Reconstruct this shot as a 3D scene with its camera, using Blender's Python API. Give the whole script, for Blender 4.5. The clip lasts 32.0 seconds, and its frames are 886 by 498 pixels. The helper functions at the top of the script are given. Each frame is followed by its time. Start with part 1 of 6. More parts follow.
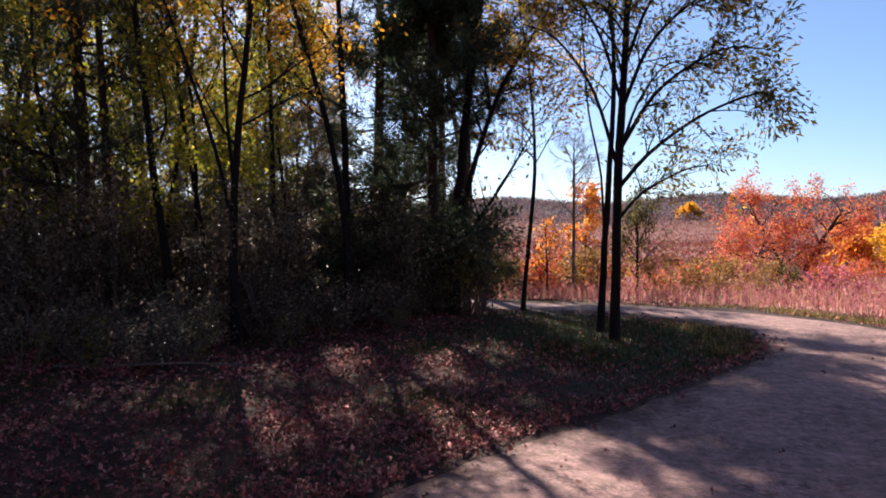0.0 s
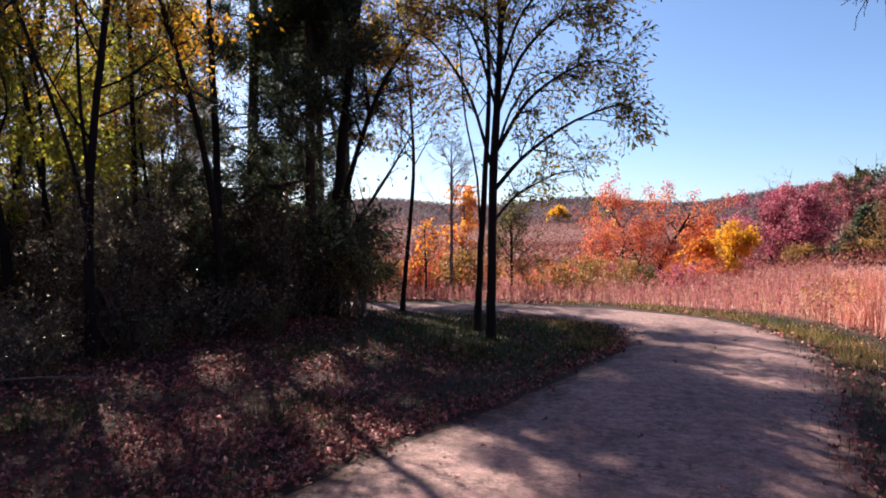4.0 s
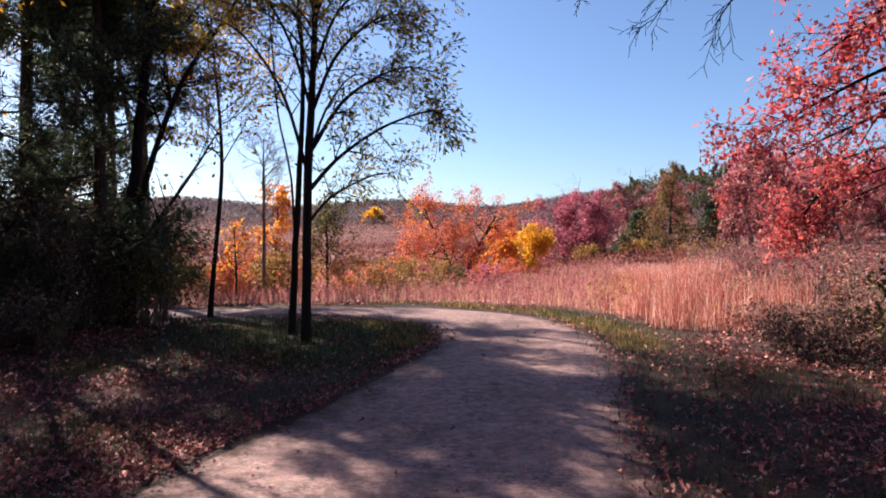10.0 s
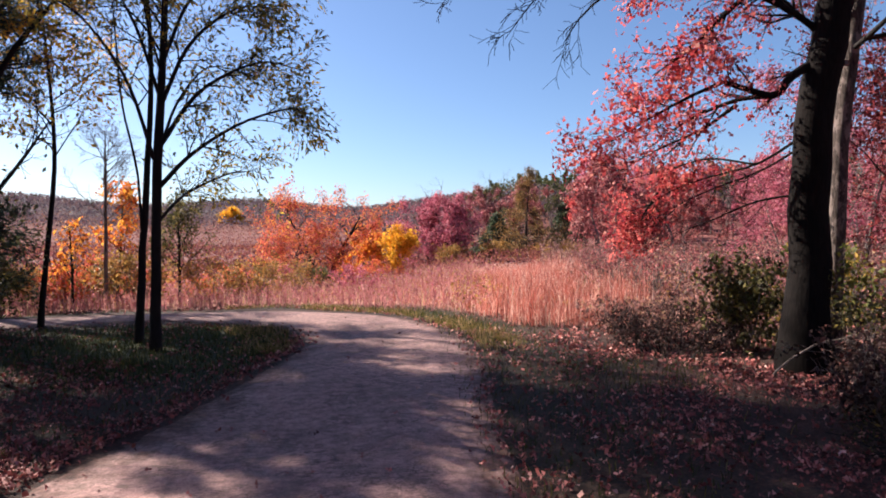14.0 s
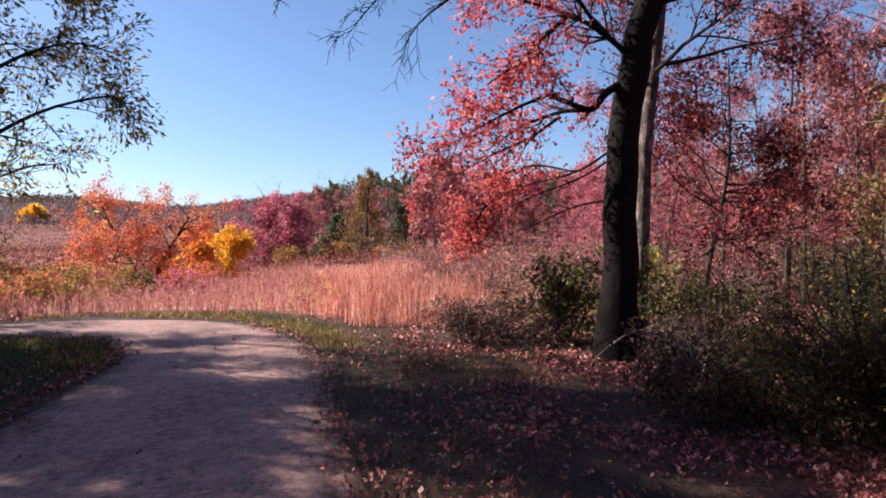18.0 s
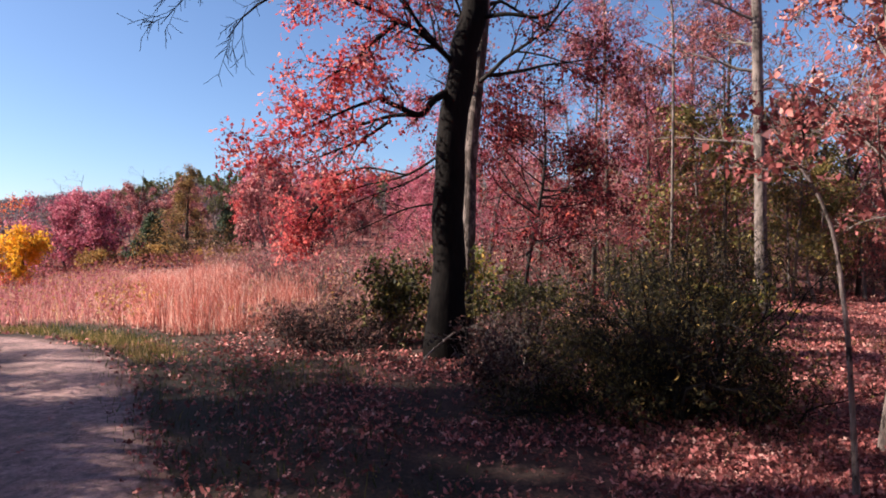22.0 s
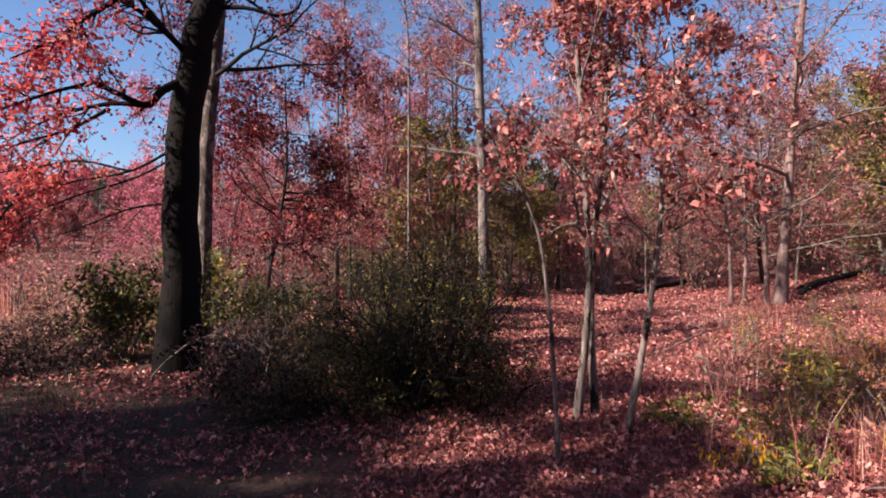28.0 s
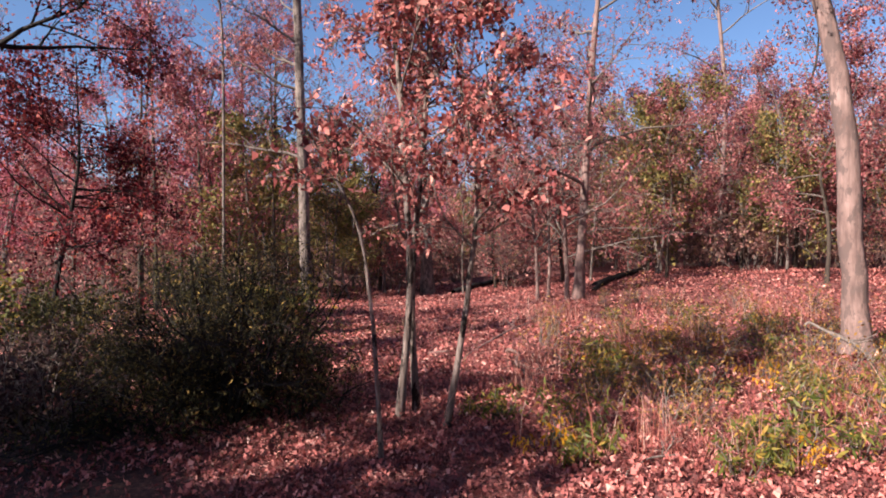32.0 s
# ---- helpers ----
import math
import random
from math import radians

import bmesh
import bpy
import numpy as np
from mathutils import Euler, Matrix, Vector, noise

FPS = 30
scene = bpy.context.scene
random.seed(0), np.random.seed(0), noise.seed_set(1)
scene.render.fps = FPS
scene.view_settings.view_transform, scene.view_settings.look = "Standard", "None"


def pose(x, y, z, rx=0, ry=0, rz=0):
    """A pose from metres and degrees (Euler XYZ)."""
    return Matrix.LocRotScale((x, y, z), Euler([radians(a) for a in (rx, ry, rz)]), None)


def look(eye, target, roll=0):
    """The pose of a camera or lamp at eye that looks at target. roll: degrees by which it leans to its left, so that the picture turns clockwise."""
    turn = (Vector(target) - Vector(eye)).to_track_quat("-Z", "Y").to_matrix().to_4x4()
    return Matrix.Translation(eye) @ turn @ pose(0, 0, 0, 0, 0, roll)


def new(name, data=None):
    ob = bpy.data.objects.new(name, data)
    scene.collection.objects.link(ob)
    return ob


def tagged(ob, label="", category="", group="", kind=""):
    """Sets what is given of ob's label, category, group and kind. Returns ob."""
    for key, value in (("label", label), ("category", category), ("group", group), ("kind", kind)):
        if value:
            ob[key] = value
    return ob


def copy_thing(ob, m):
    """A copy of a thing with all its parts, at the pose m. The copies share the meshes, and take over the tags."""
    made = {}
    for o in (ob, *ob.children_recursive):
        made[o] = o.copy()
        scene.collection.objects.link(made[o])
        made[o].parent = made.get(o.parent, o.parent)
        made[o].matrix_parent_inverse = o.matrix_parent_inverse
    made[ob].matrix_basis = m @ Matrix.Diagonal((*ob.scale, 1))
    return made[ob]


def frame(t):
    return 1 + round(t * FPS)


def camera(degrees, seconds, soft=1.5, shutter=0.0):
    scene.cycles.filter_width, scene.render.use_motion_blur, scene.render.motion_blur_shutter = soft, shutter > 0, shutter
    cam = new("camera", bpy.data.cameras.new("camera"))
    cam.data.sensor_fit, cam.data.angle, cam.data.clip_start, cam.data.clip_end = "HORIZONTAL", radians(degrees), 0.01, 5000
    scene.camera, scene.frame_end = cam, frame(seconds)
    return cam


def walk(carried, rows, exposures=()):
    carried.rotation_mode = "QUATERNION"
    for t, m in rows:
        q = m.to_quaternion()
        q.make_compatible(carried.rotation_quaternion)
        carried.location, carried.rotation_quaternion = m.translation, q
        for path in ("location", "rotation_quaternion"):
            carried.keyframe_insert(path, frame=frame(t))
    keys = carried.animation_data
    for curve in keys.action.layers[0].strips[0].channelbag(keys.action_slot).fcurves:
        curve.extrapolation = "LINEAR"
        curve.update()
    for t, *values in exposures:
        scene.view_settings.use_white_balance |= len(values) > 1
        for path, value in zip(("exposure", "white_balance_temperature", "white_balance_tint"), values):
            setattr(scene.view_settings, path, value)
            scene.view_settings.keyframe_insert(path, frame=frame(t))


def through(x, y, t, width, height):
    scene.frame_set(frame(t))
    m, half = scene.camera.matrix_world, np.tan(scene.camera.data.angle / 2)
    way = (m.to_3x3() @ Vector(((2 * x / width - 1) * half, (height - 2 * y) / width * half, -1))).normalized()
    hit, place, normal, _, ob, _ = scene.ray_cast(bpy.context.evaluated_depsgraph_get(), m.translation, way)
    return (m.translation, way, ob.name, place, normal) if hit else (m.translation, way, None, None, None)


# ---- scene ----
# The camera stands on the path at eye height and turns slowly to its right.
cam = camera(70.43, 32.0, soft=1.85)
EYE = Vector((0.0, 0.0, 1.6))
# seconds, heading (degrees right of +y), pitch, roll
TURNS = [
    (0, -36.80, -1.33, -0.23),
    (0.5, -35.53, -1.32, -0.22),
    (1, -34.02, -1.31, -0.19),
    (1.5, -32.48, -1.30, -0.20),
    (2, -31.04, -1.29, -0.21),
    (2.5, -29.65, -1.28, -0.21),
    (3, -28.46, -1.26, -0.20),
    (3.5, -27.14, -1.25, -0.20),
    (5.5, -21.89, -1.23, -0.16),
    (6, -20.50, -1.23, -0.17),
    (6.5, -19.11, -1.24, -0.18),
    (7, -17.80, -1.23, -0.16),
    (7.5, -16.46, -1.20, -0.14),
    (8, -15.11, -1.21, -0.14),
    (8.5, -13.69, -1.18, -0.19),
    (9, -12.13, -1.18, -0.15),
    (9.5, -10.62, -1.18, -0.16),
    (10, -9.12, -1.18, -0.17),
    (10.5, -7.60, -1.18, -0.16),
    (11, -6.03, -1.17, -0.14),
    (11.5, -4.47, -1.16, -0.15),
    (12, -3.03, -1.14, -0.14),
    (12.5, -1.57, -1.13, -0.08),
    (13, 0.00, -1.12, -0.15),
    (13.5, 1.50, -1.13, -0.14),
    (14, 3.21, -1.11, -0.10),
    (14.5, 4.80, -1.09, -0.08),
    (16.5, 12.02, -1.05, -0.08),
    (17, 14.01, -1.04, -0.07),
    (17.5, 15.75, -1.03, -0.03),
    (18, 17.69, -1.02, -0.06),
    (18.5, 19.78, -0.99, -0.07),
    (19, 21.80, -0.97, -0.02),
    (19.5, 23.87, -0.97, -0.05),
    (20, 25.79, -0.95, -0.00),
    (20.5, 27.60, -0.94, -0.05),
    (21, 29.40, -0.90, -0.03),
    (21.5, 31.35, -0.89, -0.04),
    (22, 32.96, -0.86, -0.07),
    (22.5, 34.74, -0.83, -0.01),
    (23, 36.51, -0.82, -0.07),
    (23.5, 38.17, -0.80, -0.07),
    (24, 39.97, -0.80, -0.08),
    (24.5, 42.00, -0.79, -0.07),
    (26.5, 49.52, -0.74, -0.19),
    (27, 51.53, -0.72, -0.18),
    (27.5, 53.82, -0.69, -0.24),
    (28, 56.10, -0.67, -0.25),
    (28.5, 58.16, -0.64, -0.30),
    (29, 60.11, -0.63, -0.30),
    (29.5, 62.45, -0.59, -0.33),
    (30, 64.39, -0.59, -0.36),
    (30.5, 66.30, -0.58, -0.36),
    (31, 68.20, -0.59, -0.31),
    (31.5, 70.19, -0.57, -0.35),
    (32, 72.23, -0.57, -0.36),
]


def facing(turn, pitch):
    a, e = radians(turn), radians(pitch)
    return Vector((math.sin(a) * math.cos(e), math.cos(a) * math.cos(e), math.sin(e)))


walk(cam, [(t, look(EYE, EYE + facing(turn, pitch) * 5, roll)) for t, turn, pitch, roll in TURNS], exposures=((0.0, 1.4, 6350, 15), (32.0, 1.4, 6350, 15)))

# ---- world and sun ----
SUN_TURN, SUN_HEIGHT = -55.0, 36.0
world = bpy.data.worlds.new("sky")
scene.world = world
world.use_nodes = True
sky = world.node_tree.nodes.new("ShaderNodeTexSky")
sky.sky_type, sky.sun_disc = "NISHITA", False
sky.sun_elevation, sky.sun_rotation = radians(SUN_HEIGHT), radians(SUN_TURN % 360)
sky.air_density, sky.dust_density, sky.ozone_density, sky.altitude = 0.95, 0.65, 5.0, 200
back = world.node_tree.nodes["Background"]
back.inputs["Strength"].default_value = 0.061
world.node_tree.links.new(sky.outputs[0], back.inputs["Color"])
sun = new("sun", bpy.data.lights.new("sun", "SUN"))
sun.data.energy, sun.data.angle, sun.data.color = 5.0, radians(0.53), (1.0, 0.90, 0.76)
sun.matrix_world = look(Vector((0, 0, 30)), Vector((0, 0, 30)) - facing(SUN_TURN, SUN_HEIGHT))


# ---- materials ----
def material(name, rough=0.8):
    m = bpy.data.materials.new(name)
    m.use_nodes = True
    nt = m.node_tree
    bsdf = nt.nodes["Principled BSDF"]
    bsdf.inputs["Roughness"].default_value = rough
    bsdf.inputs["Specular IOR Level"].default_value = 0.3
    return m, nt, bsdf


def node(nt, kind, **values):
    n = nt.nodes.new(kind)
    for key, value in values.items():
        n.inputs[key.replace("_", " ")].default_value = value
    return n


def ramp(nt, source, stops):
    r = nt.nodes.new("ShaderNodeValToRGB")
    el = r.color_ramp.elements
    while len(el) < len(stops):
        el.new(0.5)
    for e, (at, col) in zip(el, stops):
        e.position, e.color = at, (*col, 1)
    nt.links.new(source, r.inputs[0])
    return r.outputs[0]


def place(nt, scale=(1, 1, 1)):
    tc, mp = nt.nodes.new("ShaderNodeTexCoord"), nt.nodes.new("ShaderNodeMapping")
    mp.inputs["Scale"].default_value = scale
    nt.links.new(tc.outputs["Object"], mp.inputs["Vector"])
    return mp.outputs[0]


def noise_tex(nt, vec, scale, detail=4.0, rough=0.6):
    n = node(nt, "ShaderNodeTexNoise", Scale=scale, Detail=detail, Roughness=rough)
    nt.links.new(vec, n.inputs["Vector"])
    return n.outputs["Fac"]


def mix(nt, fac, a, b, blend="MIX"):
    n = nt.nodes.new("ShaderNodeMix")
    n.data_type, n.blend_type = "RGBA", blend
    for sock, value in ((n.inputs[0], fac), (n.inputs[6], a), (n.inputs[7], b)):
        if isinstance(value, bpy.types.NodeSocket):
            nt.links.new(value, sock)
        else:
            sock.default_value = value if sock == n.inputs[0] else (*value, 1)
    return n.outputs[2]


def bump(nt, bsdf, height, strength, distance=0.02):
    b = node(nt, "ShaderNodeBump", Strength=strength, Distance=distance)
    nt.links.new(height, b.inputs["Height"])
    nt.links.new(b.outputs[0], bsdf.inputs["Normal"])


def leaf_material(name, stops, through=0.4, rough=0.55):
    """Thin leaves: each leaf takes its own colour from the stops, and light shines through it."""
    m, nt, bsdf = material(name, rough)
    bsdf.inputs["Specular IOR Level"].default_value = 0.18
    geo = nt.nodes.new("ShaderNodeNewGeometry")
    col = ramp(nt, geo.outputs["Random Per Island"], stops)
    blotch = noise_tex(nt, place(nt), 3.0, 2.0)
    shade = ramp(nt, blotch, [(0.3, (0.72, 0.72, 0.72)), (0.7, (1.1, 1.1, 1.1))])
    col = mix(nt, 1.0, col, shade, "MULTIPLY")
    nt.links.new(col, bsdf.inputs["Base Color"])
    tr = nt.nodes.new("ShaderNodeBsdfTranslucent")
    nt.links.new(col, tr.inputs["Color"])
    ms = nt.nodes.new("ShaderNodeMixShader")
    ms.inputs[0].default_value = through
    nt.links.new(bsdf.outputs[0], ms.inputs[1])
    nt.links.new(tr.outputs[0], ms.inputs[2])
    nt.links.new(ms.outputs[0], nt.nodes["Material Output"].inputs["Surface"])
    return m


def bark_material(name, dark, light, scale=1.0, furrow=0.6, patch=None):
    m, nt, bsdf = material(name, 0.9)
    v = place(nt, (9 * scale, 9 * scale, 1.6 * scale))
    n1 = noise_tex(nt, v, 2.2, 6.0, 0.65)
    n2 = noise_tex(nt, place(nt), 1.7, 3.0)
    col = ramp(nt, n1, [(0.32, dark), (0.68, light)])
    col = mix(nt, 1.0, col, ramp(nt, n2, [(0.3, (0.65, 0.62, 0.6)), (0.7, (1.15, 1.12, 1.1))]), "MULTIPLY")
    if patch:
        n3 = noise_tex(nt, place(nt, (5, 5, 2.4)), 1.6, 5.0, 0.7)
        col = mix(nt, ramp(nt, n3, [(0.50, (0, 0, 0)), (0.56, (1, 1, 1))]), col, patch)
    nt.links.new(col, bsdf.inputs["Base Color"])
    bump(nt, bsdf, n1, furrow, 0.03)
    return m


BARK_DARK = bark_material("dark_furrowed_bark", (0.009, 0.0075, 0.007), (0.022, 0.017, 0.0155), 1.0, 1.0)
# Shade on the oak's trunk is put into this near-black bark colour.
BARK_OAK = bark_material("shade_black_oak_bark", (0.0055, 0.0045, 0.0042), (0.014, 0.011, 0.0102), 1.9, 0.45)
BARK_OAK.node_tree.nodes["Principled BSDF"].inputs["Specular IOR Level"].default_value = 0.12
BARK_PINE = bark_material("pine_bark", (0.03, 0.024, 0.02), (0.10, 0.075, 0.06), 0.8, 0.8)
BARK_GREY = bark_material("grey_bark", (0.10, 0.08, 0.072), (0.30, 0.25, 0.225), 1.2, 0.6, (0.07, 0.055, 0.05))
BARK_PALE = bark_material("pale_smooth_bark", (0.15, 0.10, 0.093), (0.32, 0.22, 0.203), 0.7, 0.45, (0.13, 0.09, 0.083))
BARK_SCALY = bark_material("scaly_bark", (0.014, 0.011, 0.010), (0.14, 0.11, 0.097), 2.2, 0.9, (0.21, 0.165, 0.145))
# The dark patches paint dappled tree shadow onto the sapling stems.
BARK_YOUNG = bark_material("shadow_mottled_young_bark", (0.06, 0.047, 0.042), (0.38, 0.30, 0.275), 1.0, 0.8, (0.022, 0.016, 0.014))
BARK_TWIG = bark_material("twig_bark", (0.08, 0.066, 0.06), (0.27, 0.225, 0.205), 2.0, 0.3)

LEAF_LOCUST = leaf_material("olive_yellow_leaves", [(0.0, (0.08, 0.08, 0.03)), (0.45, (0.22, 0.18, 0.04)), (0.72, (0.55, 0.36, 0.05)), (1.0, (0.80, 0.50, 0.06))], 0.55)
LEAF_YELLOW = leaf_material("yellow_leaves", [(0.0, (0.62, 0.29, 0.02)), (0.5, (0.90, 0.43, 0.03)), (1.0, (0.95, 0.60, 0.06))], 0.55)
LEAF_LIME = leaf_material("yellow_green_leaves", [(0.0, (0.18, 0.21, 0.03)), (0.5, (0.40, 0.40, 0.05)), (1.0, (0.66, 0.55, 0.07))], 0.62)
LEAF_ORANGE = leaf_material("orange_leaves", [(0.0, (0.55, 0.12, 0.04)), (0.4, (0.80, 0.24, 0.05)), (0.75, (0.88, 0.36, 0.05)), (1.0, (0.92, 0.52, 0.07))], 0.5)
LEAF_CORAL = leaf_material("coral_leaves", [(0.0, (0.44, 0.08, 0.07)), (0.5, (0.76, 0.17, 0.11)), (0.85, (0.88, 0.28, 0.09)), (1.0, (0.90, 0.50, 0.07))], 0.5)
LEAF_CRIMSON = leaf_material("crimson_leaves", [(0.0, (0.26, 0.05, 0.085)), (0.5, (0.54, 0.13, 0.19)), (1.0, (0.72, 0.28, 0.32))], 0.45)
LEAF_OAKRED = leaf_material("red_oak_leaves", [(0.0, (0.24, 0.022, 0.04)), (0.35, (0.55, 0.075, 0.085)), (0.75, (0.80, 0.16, 0.14)), (1.0, (0.90, 0.40, 0.32))], 0.5)
LEAF_RUSSET = leaf_material("russet_leaves", [(0.0, (0.09, 0.03, 0.036)), (0.35, (0.27, 0.08, 0.088)), (0.7, (0.53, 0.17, 0.17)), (0.92, (0.64, 0.27, 0.25)), (1.0, (0.70, 0.42, 0.34))], 0.42)
LEAF_PALE = leaf_material("pale_dry_leaves", [(0.0, (0.12, 0.034, 0.036)), (0.3, (0.36, 0.10, 0.10)), (0.75, (0.64, 0.21, 0.185)), (1.0, (0.80, 0.40, 0.33))], 0.36)
LEAF_PINE = leaf_material("pine_needles", [(0.0, (0.028, 0.044, 0.03)), (0.6, (0.07, 0.10, 0.058)), (1.0, (0.17, 0.19, 0.095))], 0.3)
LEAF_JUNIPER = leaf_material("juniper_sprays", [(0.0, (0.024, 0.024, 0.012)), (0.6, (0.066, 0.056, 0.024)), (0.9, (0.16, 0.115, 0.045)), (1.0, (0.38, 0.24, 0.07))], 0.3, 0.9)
LEAF_OLIVE = leaf_material("olive_leaves", [(0.0, (0.09, 0.09, 0.03)), (0.5, (0.23, 0.20, 0.07)), (0.85, (0.42, 0.31, 0.10)), (1.0, (0.5, 0.28, 0.14))], 0.4)
LEAF_MAROON = leaf_material("maroon_oak_leaves", [(0.0, (0.05, 0.01, 0.014)), (0.6, (0.17, 0.024, 0.034)), (0.9, (0.32, 0.05, 0.052)), (1.0, (0.70, 0.14, 0.09))], 0.35)
LEAF_OCHRE = leaf_material("ochre_leaves", [(0.0, (0.18, 0.12, 0.04)), (0.5, (0.38, 0.22, 0.07)), (0.85, (0.54, 0.28, 0.10)), (1.0, (0.66, 0.42, 0.10))], 0.4)
LEAF_SHRUB = leaf_material("dull_green_leaves", [(0.0, (0.045, 0.05, 0.02)), (0.6, (0.12, 0.11, 0.042)), (0.92, (0.22, 0.18, 0.06)), (1.0, (0.42, 0.32, 0.08))], 0.38, 0.6)
LEAF_BRUSH = leaf_material("grey_brown_leaves", [(0.0, (0.05, 0.045, 0.03)), (0.5, (0.16, 0.13, 0.09)), (0.85, (0.34, 0.28, 0.20)), (1.0, (0.62, 0.55, 0.42))], 0.42, 0.38)
LEAF_HAZE = leaf_material("dull_olive_brown_leaves", [(0.0, (0.08, 0.08, 0.04)), (0.5, (0.20, 0.18, 0.075)), (0.85, (0.40, 0.29, 0.10)), (1.0, (0.60, 0.38, 0.10))], 0.58, 0.5)
LEAF_DRAB = leaf_material("drab_red_brown_leaves", [(0.0, (0.12, 0.07, 0.065)), (0.5, (0.28, 0.14, 0.125)), (0.85, (0.48, 0.24, 0.21)), (1.0, (0.54, 0.38, 0.18))], 0.35, 0.7)
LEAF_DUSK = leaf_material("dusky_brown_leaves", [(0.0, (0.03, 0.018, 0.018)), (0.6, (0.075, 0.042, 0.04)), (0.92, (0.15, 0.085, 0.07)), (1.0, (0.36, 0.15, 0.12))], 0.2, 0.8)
LEAF_GREEN = leaf_material("green_weed_leaves", [(0.0, (0.08, 0.11, 0.025)), (0.55, (0.20, 0.20, 0.05)), (0.85, (0.42, 0.31, 0.07)), (1.0, (0.6, 0.34, 0.08))], 0.45, 0.45)
LEAF_BROWNCON = leaf_material("bronze_conifer_sprays", [(0.0, (0.07, 0.055, 0.026)), (0.5, (0.24, 0.145, 0.058)), (1.0, (0.48, 0.28, 0.10))], 0.3)
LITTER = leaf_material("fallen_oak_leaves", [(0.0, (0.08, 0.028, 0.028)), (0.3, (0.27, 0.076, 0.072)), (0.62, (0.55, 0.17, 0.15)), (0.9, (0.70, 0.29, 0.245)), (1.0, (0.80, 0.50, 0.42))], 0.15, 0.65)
# Darker copy of the fallen leaves, with shade put into its colour.
SHADE_LITTER = leaf_material("shade_brown_fallen_leaves", [(0.0, (0.08, 0.028, 0.028)), (0.35, (0.20, 0.06, 0.057)), (0.75, (0.40, 0.13, 0.12)), (1.0, (0.58, 0.28, 0.25))], 0.12, 0.7)
STRAW = leaf_material("dry_bluestem_blades", [(0.0, (0.22, 0.06, 0.05)), (0.35, (0.52, 0.16, 0.125)), (0.7, (0.72, 0.30, 0.23)), (1.0, (0.90, 0.68, 0.56))], 0.45, 0.65)
SCRUB = leaf_material("dusky_red_scrub", [(0.0, (0.26, 0.085, 0.095)), (0.5, (0.46, 0.18, 0.185)), (0.85, (0.56, 0.30, 0.27)), (1.0, (0.50, 0.38, 0.18))], 0.45, 0.7)
TURF = leaf_material("short_grass_blades", [(0.0, (0.018, 0.032, 0.008)), (0.6, (0.055, 0.07, 0.016)), (0.93, (0.12, 0.11, 0.03)), (1.0, (0.34, 0.25, 0.08))], 0.35, 0.6)
VERGE = leaf_material("yellow_green_verge_blades", [(0.0, (0.07, 0.07, 0.02)), (0.45, (0.20, 0.16, 0.045)), (0.8, (0.44, 0.29, 0.12)), (1.0, (0.62, 0.40, 0.26))], 0.4, 0.6)
FARWOOD = leaf_material("far_bare_woods", [(0.0, (0.115, 0.085, 0.105)), (0.6, (0.17, 0.12, 0.135)), (0.9, (0.22, 0.14, 0.135)), (1.0, (0.30, 0.17, 0.12))], 0.35, 0.95)
FARPINE = leaf_material("far_pine_woods", [(0.0, (0.07, 0.085, 0.04)), (0.6, (0.14, 0.15, 0.06)), (1.0, (0.26, 0.21, 0.08))], 0.1, 0.9)
VALLEY = leaf_material("valley_scrub_leaves", [(0.0, (0.12, 0.05, 0.055)), (0.5, (0.25, 0.08, 0.08)), (0.85, (0.36, 0.125, 0.09)), (1.0, (0.40, 0.22, 0.09))], 0.35, 0.95)


